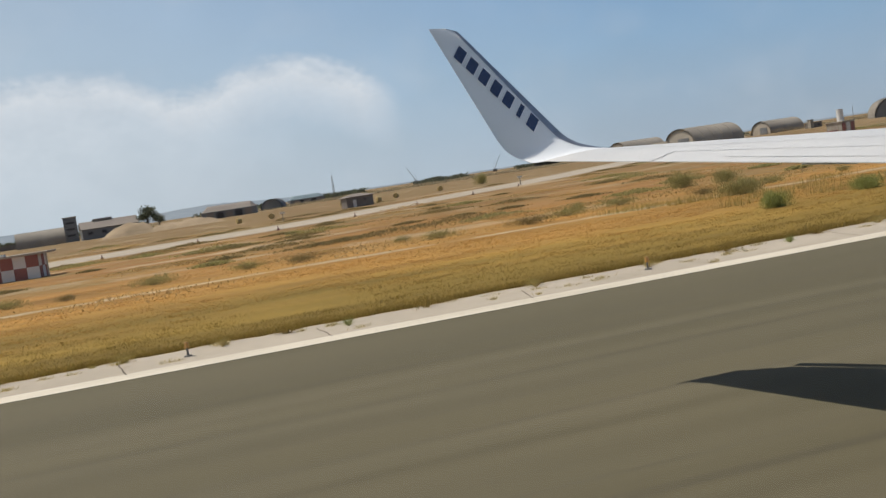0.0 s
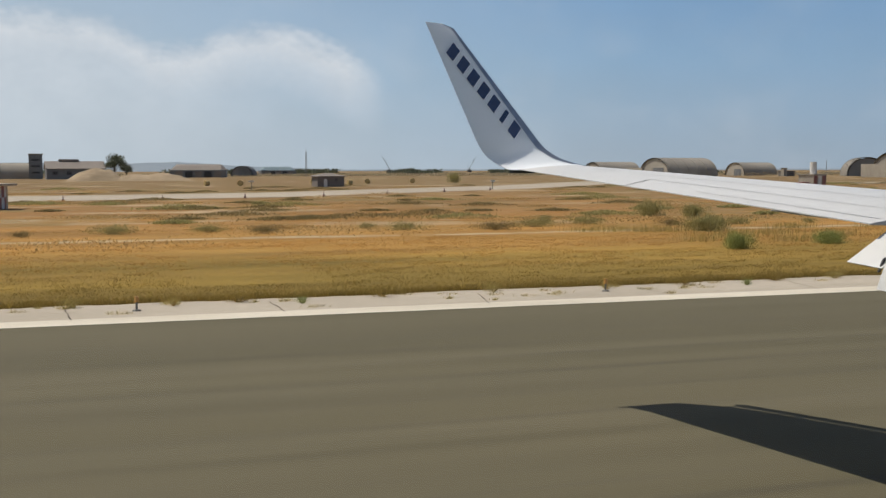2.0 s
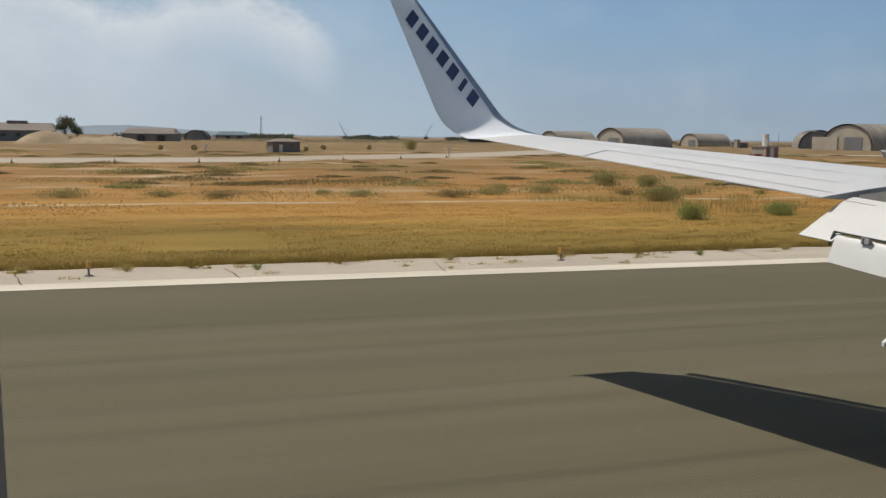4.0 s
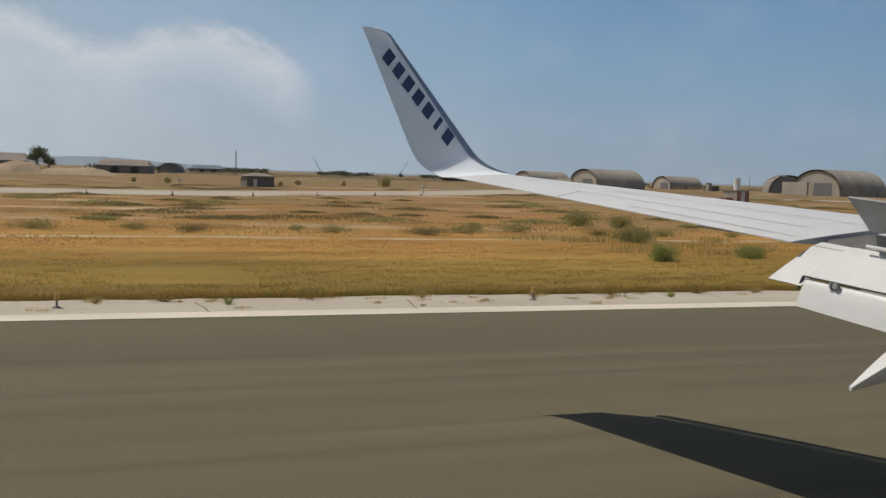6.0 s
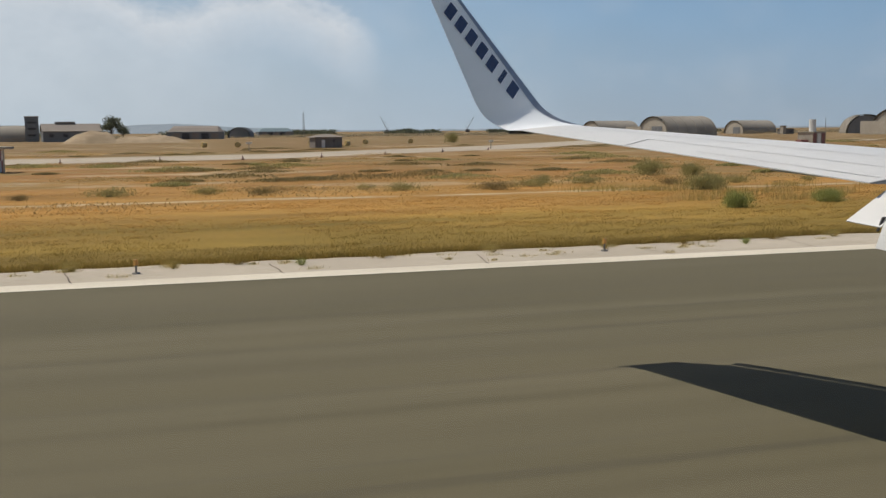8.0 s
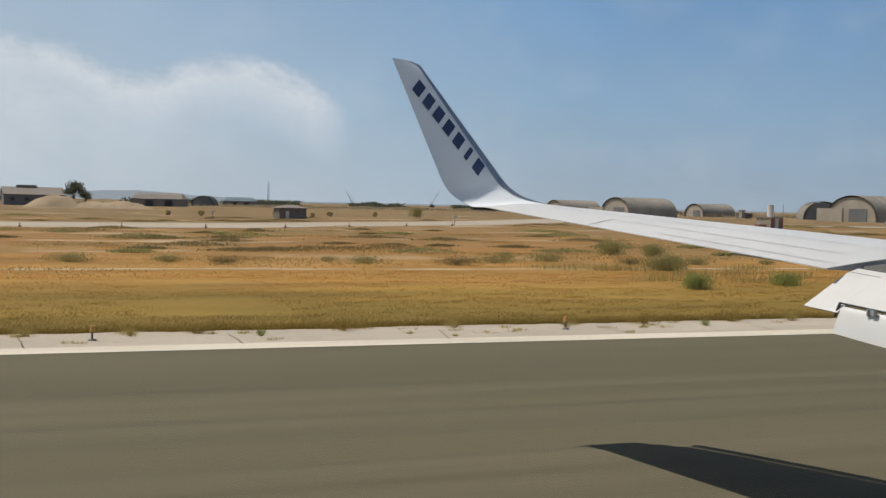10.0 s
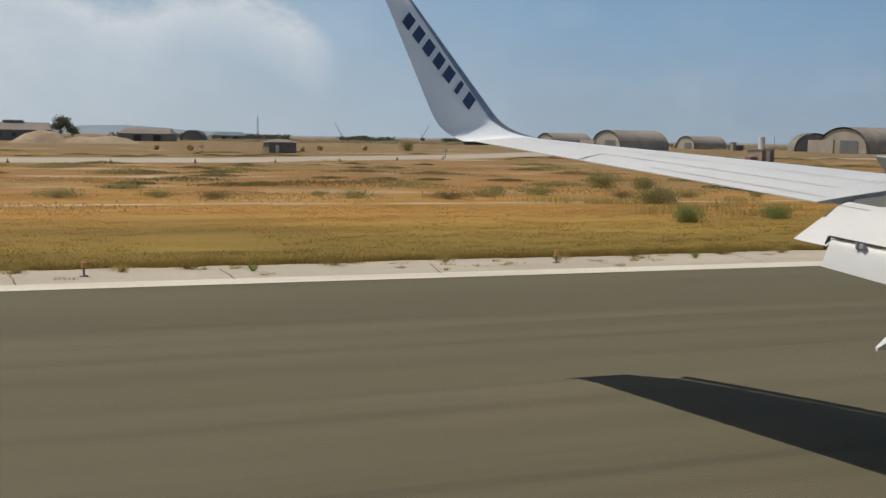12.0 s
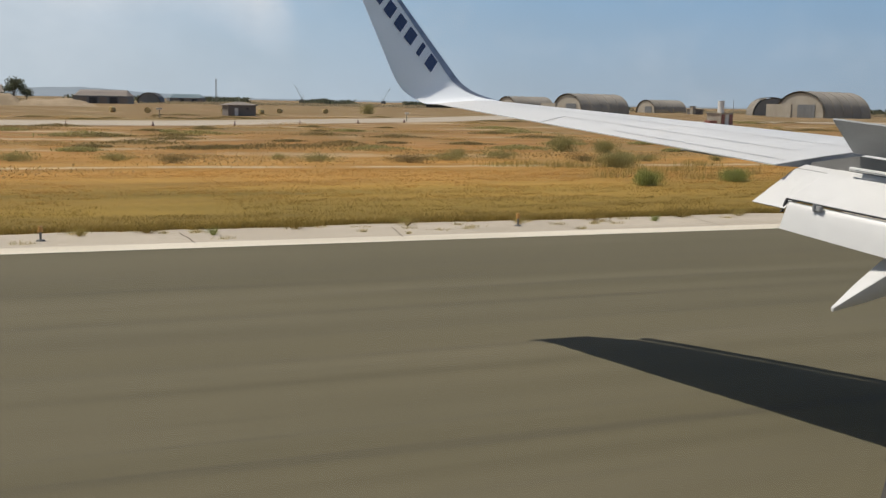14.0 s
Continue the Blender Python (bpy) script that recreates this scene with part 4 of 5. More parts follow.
def gabled_barn(at, turn, wide, deep, eave, top, label):
    ob = thing("barn", label, "building", "", at, turn)
    part("walls", box((wide, deep, eave), (0, 0, eave / 2)), "dark_steel", ob, "dark sheet walls")
    for s in (-1, 1):
        a = [Vector((x, s * (deep / 2 + 0.5), eave - 0.2)) for x in (-wide / 2 - 0.5, wide / 2 + 0.5)]
        b = [Vector((x, 0, top)) for x in (-wide / 2 - 0.5, wide / 2 + 0.5)]
        part("roof_slope", loft([[a[0], b[0], b[0] + Vector((0, 0, -0.3)), a[0] + Vector((0, 0, -0.3))], [a[1], b[1], b[1] + Vector((0, 0, -0.3)), a[1] + Vector((0, 0, -0.3))]]), "roof_brown", ob, "brown sheet roof")
    for e in (-1, 1):
        bm = bmesh.new()
        f = [bm.verts.new((e * (wide / 2 - d), y, z)) for d in (0, 0.3) for y, z in ((-deep / 2, eave), (deep / 2, eave), (0, top - 0.3))]
        for q in ((0, 1, 2), (5, 4, 3), (0, 3, 4, 1), (1, 4, 5, 2), (2, 5, 3, 0)):
            bm.faces.new([f[i] for i in q])
        part("gable", bm, "dark_steel", ob)
    part("ridge_vent", box((wide * 0.35, 1.6, 1.1), (-wide * 0.1, 0, top + 0.35), 0.1), "roof_brown", ob)
    for k in range(4):
        part("window", box((2.0, 0.15, 1.3), (-wide * 0.36 + k * wide * 0.24, -deep / 2 - 0.04, eave * 0.55)), "gap", ob, "dark window opening")
    return ob


def long_hangar(at, turn, wide, deep, tall, roof, label):
    ob = thing("hangar", label, "hangar", "hangars on the horizon", at, turn)
    prof = [(-deep / 2, 0), (-deep / 2, tall * 0.55), (-deep * 0.3, tall * 0.85), (0, tall), (deep * 0.3, tall * 0.85), (deep / 2, tall * 0.55), (deep / 2, 0)]
    part("walls", box((wide, deep, tall * 0.56), (0, 0, tall * 0.28)), "dark_steel", ob, "dark sheet walls")
    hip = []
    for x, s in ((-wide / 2 - 0.3, 0.0), (-wide / 2 - 0.2, 0.0), (-wide * 0.40, 1.0), (wide * 0.40, 1.0), (wide / 2 + 0.3, 0.0)):
        hip.append([(x, y, tall * 0.55 + (z - tall * 0.55) * s + 0.02) for y, z in prof[1:-1]])
    part("roof", loft(hip, False), roof, ob, "sheet metal roof")
    for k in range(5):
        part("door_leaf", box((wide * 0.13, 0.3, tall * 0.46), (-wide * 0.34 + k * wide * 0.17, -deep / 2 - 0.1, tall * 0.23)), "gap" if k % 2 else "roof_brown", ob)
    return ob


def brick_hut(at, turn):
    ob = thing("brick_hut", "small grey brick hut with a low pyramid roof in dry grass", "hut", "", at, turn)
    part("walls", box((6.4, 5.0, 2.5), (0, 0, 1.22), 0.03), "brick", ob, "dark grey brick walls")
    bm = bmesh.new()
    eave = [bm.verts.new((x, y, 2.45)) for x, y in ((-3.6, -2.9), (3.6, -2.9), (3.6, 2.9), (-3.6, 2.9))]
    low = [bm.verts.new((v.co.x, v.co.y, 2.3)) for v in eave]
    tops = [bm.verts.new((x, 0, 3.15)) for x in (-0.8, 0.8)]
    for f in ((eave[0], eave[1], tops[1], tops[0]), (eave[1], eave[2], tops[1]), (eave[2], eave[3], tops[0], tops[1]), (eave[3], eave[0], tops[0]), low[::-1]):
        bm.faces.new(f)
    for k in range(4):
        bm.faces.new((low[k], low[(k + 1) % 4], eave[(k + 1) % 4], eave[k]))
    part("roof", bm, "roof_brown", ob, "low pale brown roof")
    part("door", box((0.8, 0.12, 1.7), (-1.3, -2.52, 0.9), 0.02), "white", ob, "pale door")
    part("vent", box((0.5, 0.12, 0.5), (1.2, -2.52, 1.6)), "gap", ob)


def checker_hut(at, turn):
    ob = thing("checkered_hut", "red and white checkered equipment hut with a flat roof", "hut", "", at, turn)
    part("core", box((4.9, 3.4, 2.35), (0, 0, 1.15)), "pale_concrete", ob)
    panel = None
    for side in range(2):
        count = 4 if side == 0 else 3
        for c in range(count):
            for r in range(2):
                red = (c + r) % 2 == 0
                w = (4.9 if side == 0 else 3.4) / count
                u = (c + 0.5) * w - (4.9 if side == 0 else 3.4) / 2
                z = 0.60 + 1.17 * r
                bm = box((w - 0.02, 0.05, 1.15), (u, -1.73, z), 0.008) if side == 0 else box((0.05, w - 0.02, 1.15), (2.48, u, z), 0.008)
                part("panel", bm, "red" if red else "white", ob)
    part("roof", box((6.2, 4.2, 0.22), (0.35, 0, 2.46), 0.03), "pale_concrete", ob, "flat pale roof slab")
    part("post", box((0.14, 0.14, 2.35), (3.3, -1.9, 1.15), 0.01), "pale_concrete", ob)
    part("beacon_cover", box((1.5, 0.6, 0.22), (-1.6, -0.6, 2.68), 0.05), "white", ob, "white cover on the roof")


def guard_hut(at, turn):
    ob = thing("guard_hut", "small pale hut with a stubby square turret", "hut", "", at, turn)
    part("walls", box((7, 5, 2.6), (0, 0, 1.3), 0.05), "brick", ob, "brown rendered walls")
    part("roof", box((7.8, 5.6, 0.3), (0, 0, 2.75), 0.05), "roof_brown", ob)
    part("turret", box((2.2, 2.2, 4.2), (-3.4, -1.6, 2.1), 0.05), "pale_concrete", ob, "pale square turret")
    part("turret_cap", box((2.7, 2.7, 0.3), (-3.4, -1.6, 4.3), 0.05), "roof_brown", ob)
    part("window", box((1.4, 0.1, 0.9), (1.2, -2.54, 1.5)), "gap", ob)


def slab_tower(at, turn):
    ob = thing("control_tower", "dark slab-like concrete tower among hangars", "tower", "", at, turn)
    part("shaft", box((6.0, 6.0, 11.5), (0, 0, 5.75), 0.1), "dark_steel", ob, "dark grey shaft")
    part("cap", box((6.6, 6.6, 0.5), (0, 0, 11.7), 0.05), "concrete", ob)
    for k in range(3):
        part("window", box((3.6, 0.15, 0.9), (0, -3.05, 3.0 + 3.0 * k)), "gap", ob)


def beacon_cabin(at, turn):
    ob = thing("beacon_cabin", "red and white beacon cabin with a white drum on its roof", "hut", "", at, turn)
    part("walls", box((4.4, 3.6, 2.6), (0, 0, 1.3), 0.03), "pale_concrete", ob, "pale walls")
    for k in range(3):
        part("panel", box((1.1, 0.06, 2.3), (-1.5 + 1.5 * k, -1.84, 1.25), 0.01), "red" if k != 1 else "white", ob)
    part("roof", box((4.8, 4.0, 0.18), (0, 0, 2.68), 0.02), "pale_concrete", ob)
    part("drum", tube((0.3, 0, 2.75), (0.3, 0, 5.3), 0.7, 0.7, 20), "white", ob, "white cylindrical drum")
    part("pole", tube((2.6, -1.6, 0), (2.6, -1.6, 5.6), 0.07, 0.05, 8), "steel", ob)
    part("crate", box((2.6, 1.4, 1.1), (-4.2, -0.6, 0.55), 0.04), "red", ob, "rust-red slatted crate")


def lattice_mast(at, tall):
    ob = thing("radio_mast", "thin grey lattice radio mast", "mast", "", at)
    bits = []
    for x, y in ((-0.5, -0.5), (0.5, -0.5), (0.5, 0.5), (-0.5, 0.5)):
        bits.append(tube((x, y, 0), (x * 0.6, y * 0.6, tall), 0.09, 0.08, 6))
    part("legs", joined(*bits), "steel", ob)
    bits = []
    for k in range(int(tall / 1.2)):
        z, s = k * 1.2, 0.5 - 0.2 * k * 1.2 / tall
        e = 1 if k % 2 else -1
        bits.append(tube((-s * e, -s, z), (s * e, -s, z + 1.2), 0.05, 0.05, 5))
        bits.append(tube((-s, s * e, z), (-s, -s * e, z + 1.2), 0.05, 0.05, 5))
    part("bracing", joined(*bits), "steel", ob)
    part("antenna", tube((0, 0, tall - 0.1), (0, 0, tall + 2.5), 0.06, 0.03, 6), "steel", ob)


def crane(at, turn, tall):
    ob = thing("crawler_crane", "distant crawler crane with raised lattice boom", "crane", "cranes on the horizon", at, turn)
    part("body", box((7, 4, 3.2), (0, 0, 2.6), 0.2), "dark_steel", ob)
    for y in (-2, 2):
        part("track", box((8, 1, 1.4), (0, y, 0.7), 0.3), "gap", ob)
    part("boom", joined(tube((2, -0.5, 3), (-tall * 0.45, 0, tall), 0.35, 0.2, 6), tube((2, 0.5, 3), (-tall * 0.45, 0, tall), 0.35, 0.2, 6)), "steel", ob)
    part("mast", tube((-1, 0, 3), (3.5, 0, tall * 0.4), 0.25, 0.2, 6), "steel", ob)
    part("cable", tube((3.5, 0, tall * 0.4), (-tall * 0.45, 0, tall), 0.08, 0.08, 5), "gap", ob)


def sand_heap(at, long, deep, tall, seed, label):
    bm = bmesh.new()
    n, k = 44, 14
    grid = []
    for i in range(n + 1):
        row = []
        for j in range(k + 1):
            u, v = i / n * 2 - 1, j / k * 2 - 1
            edge = max(0.0, 1 - abs(v) ** 1.6) * min(1.0, (1 - abs(u)) * 4.5)
            crest = 0.62 + 0.3 * noise.noise((u * 3 + seed, 0, 0)) + (0.25 if u < -0.2 else -0.1)
            z = tall * edge * crest * (1 + 0.22 * noise.noise((u * 14, v * 3, seed)))
            row.append(bm.verts.new((u * long / 2, v * deep / 2, max(-0.05, z - 0.03))))
        grid.append(row)
    for a, b in zip(grid, grid[1:]):
        for j in range(k):
            bm.faces.new((a[j], b[j], b[j + 1], a[j + 1]))
    ob = part("sand_heap", bm, "sand")
    ob.location = at
    smooth(ob, 60)
    return tagged(ob, label, "sand heap")


def edge_light(at):
    ob = thing("runway_light", "small runway edge light on a short stem", "runway light", "runway edge lights", at)
    part("base", tube((0, 0, 0), (0, 0, 0.04), 0.12, 0.10, 14), "steel", ob)
    part("stem", tube((0, 0, 0.04), (0, 0, 0.24), 0.03, 0.03, 8), "steel", ob)
    part("lens", tube((0, 0, 0.24), (0, 0, 0.40), 0.075, 0.05, 12), "amber", ob)
    return ob


def along(y, degrees):
    return y * math.tan(radians(degrees))


# horizon, from the aft end forward
gabled_barn((along(500, -3.2), 500, -0.03), 8, 25, 16, 5.0, 8.2, "old gabled barn with brown sheet roof and dark walls")
for b, t, y in ((-10.4, 6, 640), (-9.7, 7.5, 650), (-9.1, 6, 630), (-8.3, 5, 660), (-7.6, 7, 640), (-6.9, 6.5, 650), (-6.1, 5.5, 640), (-5.4, 5, 655)):
    tree((along(y, b), y, -0.03), t, t * 0.75, int(-b * 10), "small dark round-crowned tree far across the field")
tree((along(490, -1.2), 490, -0.03), 11.0, 8.5, 5, "dark bushy tree beside the barn")
tree((along(486, -0.6), 486, -0.03), 6.5, 5.5, 6, "thin grey-green tree beside the barn")
sand_heap((along(400, -0.4), 400, 0), 46, 16, 4.6, 2.0, "long pale heap of sand and rubble")
long_hangar((along(580, 3.2), 580, -0.03), -6, 30, 18, 7.2, "roof_brown", "long dark hangar with hipped brown roof")
arch_shelter((along(660, 5.6), 660, -0.03), 75, 14, 18, 6.6, "dark domed vaulted shelter far off", "dark_steel", "dark_steel")
long_hangar((along(800, 7.4), 800, -0.03), 4, 27, 14, 6.6, "blue_roof", "low shed with teal sheet roof")
brick_hut((along(235, 10.2), 235, -0.03), 6)
lattice_mast((along(620, 9.0), 620, -0.03), 15.0)
crane((along(1500, 13.6), 1500, -0.03), 6, 25)
crane((along(1650, 18.1), 1650, -0.03), 170, 26)
arch_shelter((along(500, 26.0), 500, -0.03), 12, 17, 26, 7.8, "weathered concrete vaulted aircraft shelter")
arch_shelter((along(420, 29.6), 420, -0.03), 14, 20, 30, 9.0, "large weathered concrete shelter with pale end wall and blast wall", annex=True)
arch_shelter((along(540, 33.4), 540, -0.03), 10, 17, 26, 7.8, "weathered concrete vaulted aircraft shelter")
arch_shelter((along(385, 41.7), 385, -0.03), 14, 27, 36, 12.0, "large weathered concrete shelter with pale end wall and blast wall", annex=True)
# no opening here: the mouth's darkness is put into a dark end wall
arch_shelter((along(470, 39.0), 470, -0.03), 60, 21, 26, 10.0, "weathered concrete shelter, a dark end wall standing in for its shaded open mouth", front="dark_steel")
slab_tower((along(520, -5.1), 520, -0.03), 4)
arch_shelter((along(530, -6.6), 530, -0.03), 8, 17, 24, 7.6, "weathered concrete vaulted aircraft shelter")
beacon_cabin((along(185, 36.5), 185, -0.03), 20)
guard_hut((along(470, 35.2), 470, -0.03), 10)
checker_hut((-15.4, 110.0, -0.03), -6)

# verge
bush((27.6, 42.8, -0.04), 1.4, 0.75, 3, "loose green bush in dry grass on the verge")
bush((34.0, 44.4, -0.04), 1.6, 0.65, 8, "low green bush in dry grass on the verge")
bush((33.9, 56.0, -0.04), 2.6, 0.9, 12, "broad dense green bush in straw-coloured grass", 5000, "scrub")
bush((40.2, 75.2, -0.04), 2.6, 1.3, 15, "round olive-green bush in straw-coloured grass", 2500, "scrub")
bush((43.1, 73.4, -0.04), 2.2, 1.0, 16, "round olive-green bush in straw-coloured grass", 2500, "scrub")
bush((27.9, 67.9, -0.04), 1.2, 0.6, 17, "small olive-green bush in straw-coloured grass", 1500, "scrub")
bush((91.3, 294.0, -0.04), 4.2, 3.0, 18, "rounded dark green bush far across the field", 2500, "scrub")
rs = random.Random(12)
for k in range(15):
    x = -10 + 4.6 * k + rs.uniform(-1.6, 1.6)
    w = rs.uniform(1.2, 3.4)
    bush((x, 63.5 + rs.uniform(-2.2, 2.6), -0.04), w, 0.26 + 0.10 * w, 60 + k, "low dusty olive shrub beside the sandy track", 1300, ("scrub", "dim_scrub", "scrub")[k % 3])
edge_light((-0.1, 28.6, 0.0))
edge_light((13.9, 28.8, 0.0))
for k in range(15):
    x = -5.5 + 2.7 * k + 1.1 * math.sin(k * 7.3)
    w = (1.3, 0.7, 0.5, 1.0, 0.4)[k % 5]
    bush((x, 30.0 + 0.8 * ragged(x) - (0.15, 0.35, 0.75, 0.25, 1.1)[k % 5], 0.0), w, 0.16 + 0.16 * w, 40 + k, "yellow-green weed tuft growing on the runway shoulder", 700, ("grass", "reed", "reed", "grass", "green")[k % 5], "weed")

# grass, scrub and reeds
rg = np.random.default_rng(77)
heart = np.c_[rg.uniform(-12, 50, 70), 27.55 + 2.3 * rg.random(70) ** 0.7]
tuft = np.concatenate([h + rg.normal(0, 1, (60, 2)) * [0.13 * g, 0.07 * g] for h, g in zip(heart, rg.uniform(0.4, 1.6, 70))])
blades("shoulder_tufts", tuft, 0.13, 0.007, "reed", "small dry tufts in cracks of the shoulder", "grass", 78)
rng = np.random.default_rng(9)
x = rng.uniform(-14, 60, 45000)
y = 30.2 + np.array([ragged(v) for v in x]) + np.abs(rng.normal(0, 0.5, len(x)))
blades("verge_grass_edge", np.stack([x, y], 1), 0.20, 0.008, "grass", "dense olive grass along the shoulder", "grass", 1)
heart = strewn(4600, 30.6, 58, 2, 1.2)
heart = heart[[noise.noise((0.12 * px, 0.3 * py, 5.0)) > -0.36 and abs(py - 57.8) > 2.4 for px, py in heart]]
tuft = np.concatenate([h + rg.normal(0, 1, (34, 2)) * [0.34 * g, 0.16 * g] for h, g in zip(heart, rg.uniform(0.5, 1.7, len(heart)))])
split = tuft[:, 1] + 3.0 * rg.normal(0, 1, len(tuft)) < 41
blades("verge_grass", tuft[split], 0.095, 0.006, "grass", "olive and straw coloured dry verge grass", "grass", 3, 1.3)
blades("ochre_grass", tuft[~split], 0.085, 0.008, "straw", "ochre dry grass lying over the verge", "grass", 13, 2.0)
heart = strewn(1500, 50, 105, 4, 1.1)
heart = heart[[noise.noise((0.07 * px, 0.14 * py, 8.0)) > -0.1 and abs(py - 57.8) > 2.4 for px, py in heart]]
tuft = np.concatenate([h + rg.normal(0, 1, (30, 2)) * [0.8 * g, 0.4 * g] for h, g in zip(heart, rg.uniform(0.5, 1.7, len(heart)))])
blades("straw_grass", tuft, 0.13, 0.013, "straw", "straw coloured dry field grass", "grass", 5, 2.2)
stand = [(c, d, w) for c, d, w in zip(rng.uniform(24, 50, 12), rng.uniform(46, 58, 12), rng.uniform(0.5, 1.6, 12))]
reed_bed = np.concatenate([rng.normal(0, 1, (int(260 * w), 2)) * [w, 0.5 * w] + [c, d] for c, d, w in stand])
blades("reeds", reed_bed, 0.44, 0.010, "reed", "tall green reeds with tan tips", "reeds", 6, 0.3)


def clumps(name, count, y0, y1, seed, material, label, tall, leaves=110, spread=(1.5, 0.9)):
    """Low uneven mounds of leaves strewn over the far field."""
    rg = np.random.default_rng(seed)
    spots = strewn(count, y0, y1, seed, 1.1)
    spots = spots[np.abs(spots[:, 1] - np.interp(spots[:, 0], [p[0] for p in TAXI], [p[1] for p in TAXI])) > 20]
    cl = []
    for s, g in zip(spots, rg.uniform(0.3, 1.6, len(spots))):
        d = rg.normal(0, 1, (leaves, 2))
        lift = np.exp(-0.5 * (d ** 2).sum(1)) * 0.28 * g * rg.random(leaves)
        cl.append(np.c_[s + d * [spread[0] * g, spread[1] * g], lift])
    blades(name, np.concatenate(cl), tall, 0.045, material, label, "scrub", seed + 1, 1.6)


clumps("low_scrub", 120, 78, 240, 21, "dim_scrub", "scattered low dull olive scrub mounds", 0.16, 700, (1.5, 0.9))
clumps("pale_tufts", 110, 52, 220, 23, "pale", "scattered pale straw tufts in the field", 0.12, 420, (2.0, 1.0))
clumps("green_scrub", 46, 74, 230, 27, "scrub", "scattered olive-green scrub clumps", 0.22, 800, (1.4, 0.9))

b = radians(1) * rng.uniform(-16, 56, 900)
far = rng.uniform(620, 900, 900)
cl = np.concatenate([np.c_[s + rng.normal(0, 1, (22, 2)) * [4.0, 2.0], rng.random(22) * h] for s, h in zip(np.c_[far * np.sin(b), far * np.cos(b)], rng.uniform(0.1, 1.5, 900))])
blades("far_hedge", cl, 0.7, 0.5, "hazed_scrub", "uneven line of low brown scrub before the horizon, haze put into its colour", "scrub", 31, 0.9)


b = radians(1) * np.concatenate([rng.normal(c, w, 26) for c, w in ((-9.5, 1.2), (-6, 1.0), (-2.5, 0.8), (3.5, 0.8), (9.5, 1.0), (15, 0.7), (21, 0.9), (30, 1.2), (44, 1.5))])
far = rng.uniform(930, 1050, len(b))
cl = np.concatenate([np.c_[s + rng.normal(0, 1, (60, 2)) * [4.5, 2.5], rng.random(60) * h] for s, h in zip(np.c_[far * np.sin(b), far * np.cos(b)], rng.uniform(1.0, 4.5, len(b)))])
blades("far_grove", cl, 1.6, 0.8, "tree", "broken dark line of small trees before the horizon", "trees", 33, 0.9)


def hay_bale(at, turn):
    ob = thing("hay_bale", "round straw-yellow hay bale on a mown field", "hay bale", "hay bales", at, turn)
    bm = tube((-0.6, 0, 0.68), (0.6, 0, 0.68), 0.7, 0.7, 20)
    bmesh.ops.bevel(bm, geom=[e for e in bm.edges if len(e.link_faces) == 2 and min(len(f.verts) for f in e.link_faces) == 4 and max(len(f.verts) for f in e.link_faces) > 4], offset=0.08, segments=2, affect="EDGES")
    part("roll", bm, "hay", ob)
    for x in (-0.3, 0.0, 0.3):
        part("twine", tube((x - 0.02, 0, 0.68), (x + 0.02, 0, 0.68), 0.71, 0.71, 20), "pale_concrete", ob, "pale baling twine")
    return ob


bale = hay_bale((along(262, 3.6), 262, -0.03), 20)
for deg, y, turn in ((5.4, 255, 75), (9.4, 270, 40), (10.5, 275, 110), (11.4, 262, 15), (12.4, 282, 60), (14.9, 290, 95)):
    copy_thing(bale, pose(along(y, deg), y, -0.03, 0, 0, turn))


def marker_post(at):
    ob = thing("marker_post", "pale wooden post with a short crossboard", "post", "posts in the field", at)
    part("post", box((0.16, 0.16, 1.7), (0, 0, 0.83), 0.015), "pale_concrete", ob)
    part("crossboard", box((1.1, 0.06, 0.28), (0, -0.11, 1.62), 0.01), "white", ob, "white crossboard")
    return ob


post = marker_post((along(205, 6.0), 205, -0.03))
copy_thing(post, pose(along(190, 19.4), 190, -0.03, 0, 0, 15))


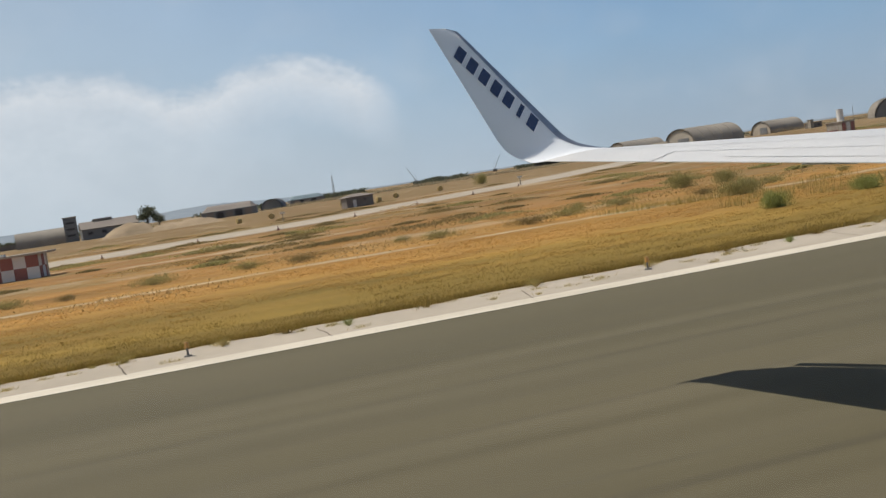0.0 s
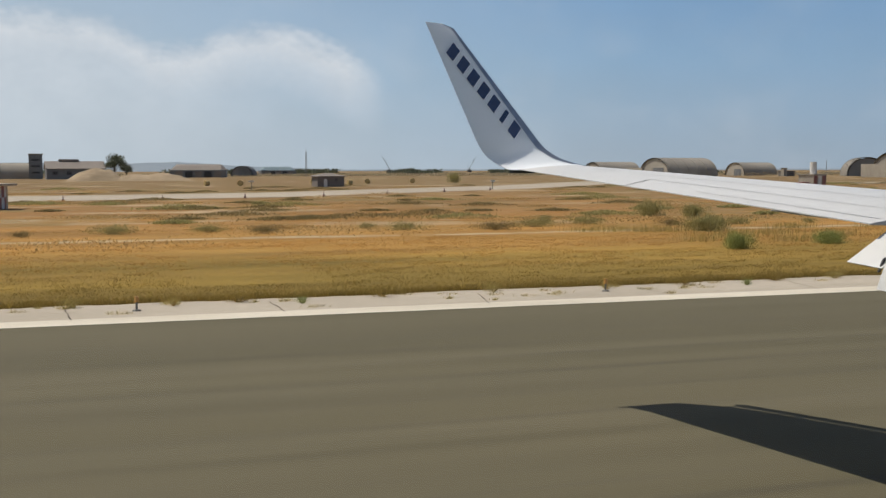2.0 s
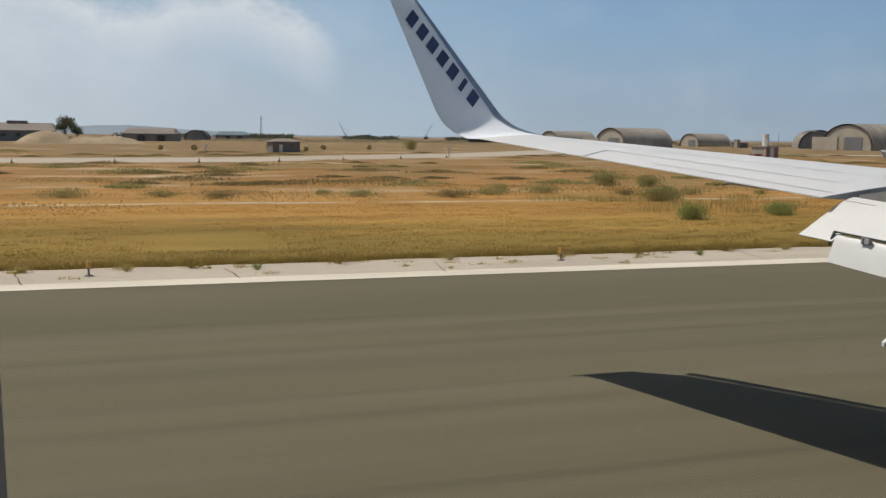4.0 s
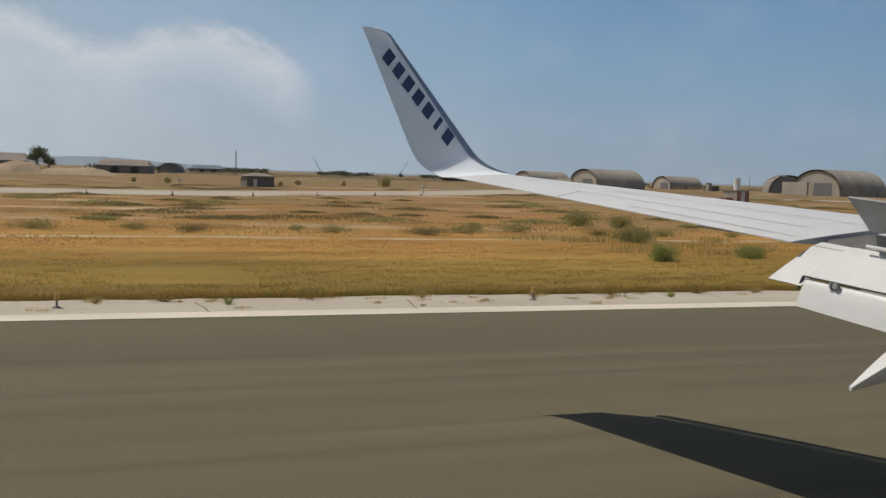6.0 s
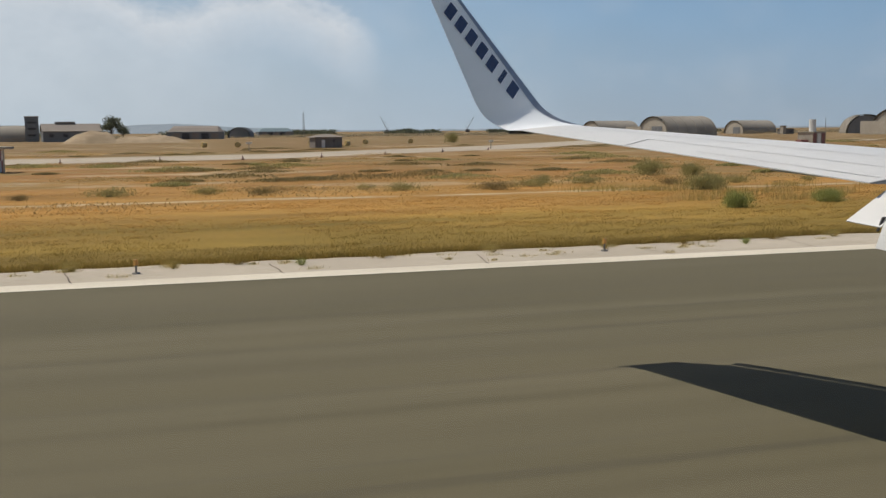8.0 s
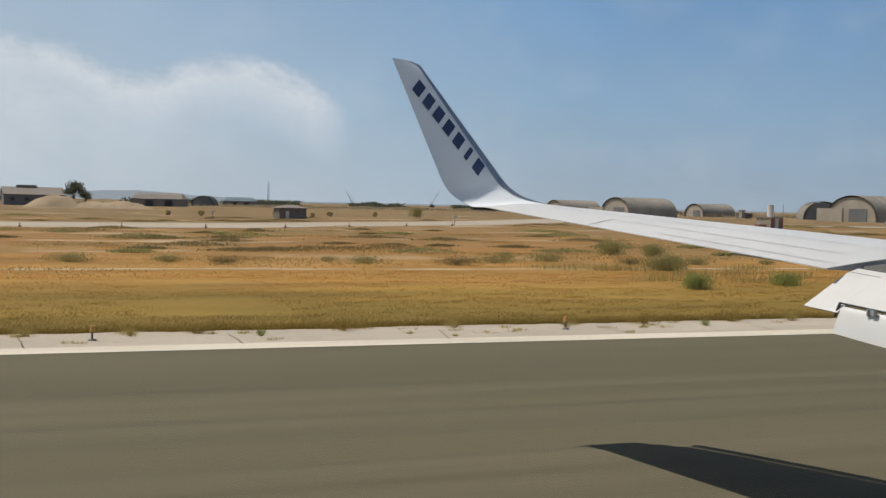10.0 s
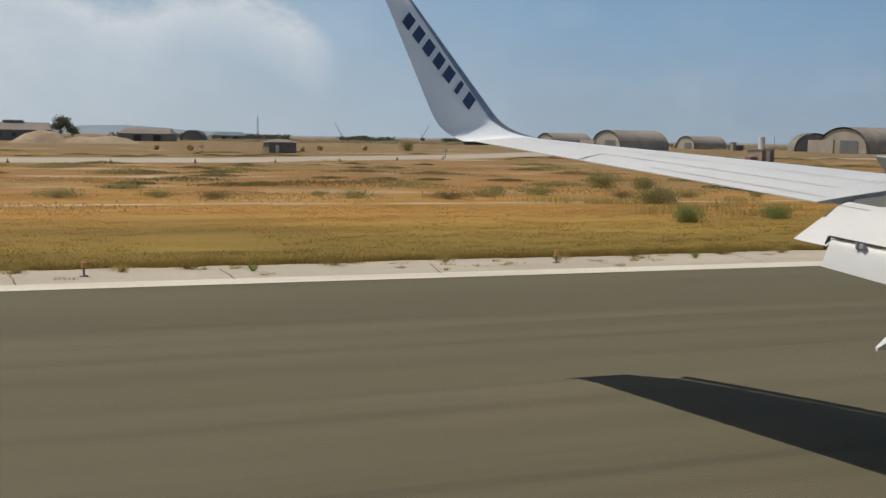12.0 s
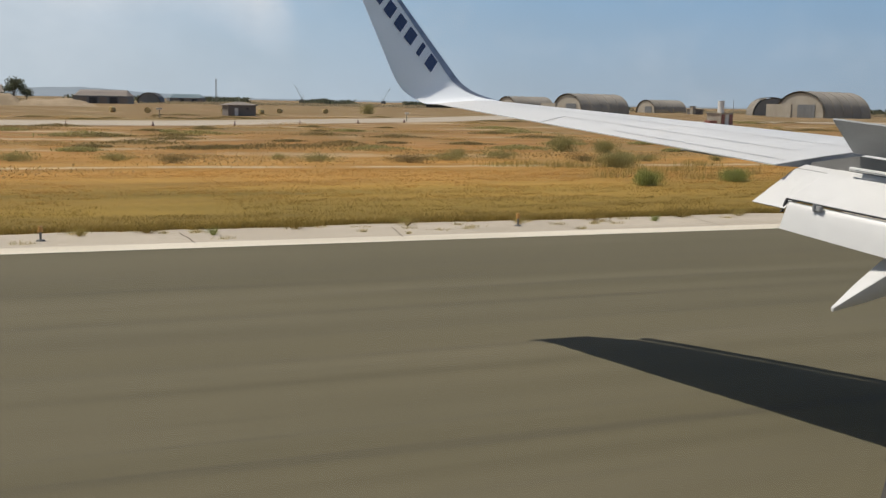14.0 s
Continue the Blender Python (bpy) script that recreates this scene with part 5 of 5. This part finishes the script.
def field_wall(at, turn, length):
    ob = thing("field_wall", "long low dark stone wall at the field's far edge", "wall", "", at, turn)
    part("wall", box((length, 0.8, 2.6), (0, 0, 1.25), 0.1), "brick", ob)
    for k in range(5):
        part("pier", box((1.2, 1.2, 3.1), (-length / 2 + length * k / 4, 0, 1.5), 0.08), "brick", ob)


def farmhouse(at, turn, wide):
    ob = thing("farmhouse", "small pale farmhouse with a low tiled roof", "house", "farmhouses on the horizon", at, turn)
    part("walls", box((wide, 8, 3.4), (0, 0, 1.68), 0.05), "pale_concrete", ob, "pale rendered walls")
    for e in (-1, 1):
        lo = [Vector((x, e * 4.5, 3.2)) for x in (-wide / 2 - 0.4, wide / 2 + 0.4)]
        hi = [Vector((x, 0, 5.0)) for x in (-wide / 2 - 0.4, wide / 2 + 0.4)]
        part("roof_slope", loft([[lo[j], hi[j], hi[j] + Vector((0, 0, 0.25)), lo[j] + Vector((0, 0, 0.25))] for j in (0, 1)]), "roof_brown", ob, "brown tiled roof")
    for k in range(3):
        part("window", box((1.0, 0.12, 1.2), (wide * (k - 1) * 0.3, -4.03, 1.9)), "gap", ob, "dark window")


field_wall((along(610, -8.2), 610, -0.03), 6, 26)
farmhouse((along(690, -9.6), 690, -0.03), 10, 11)
farmhouse((along(720, -6.6), 720, -0.03), -14, 14)


def marker_cone(at):
    ob = thing("marker_cone", "small dark marker cone on the pale taxiway edge", "cone", "marker cones along the taxiway", at)
    part("base", box((0.5, 0.5, 0.06), (0, 0, 0.03), 0.01), "gap", ob, "flat black rubber base")
    part("cone", tube((0, 0, 0.05), (0, 0, 0.62), 0.17, 0.04, 12), "red", ob, "faded red cone")
    part("band", tube((0, 0, 0.30), (0, 0, 0.43), 0.125, 0.095, 12), "white", ob, "white band")
    return ob


cone = marker_cone((-20, 131.8, 0.0))
for x, y in ((-9, 135.2), (3, 138.4), (14, 141.6), (26, 148.0), (38, 158.2), (51, 170.0), (63, 180.2)):
    copy_thing(cone, pose(x, y, 0.0))
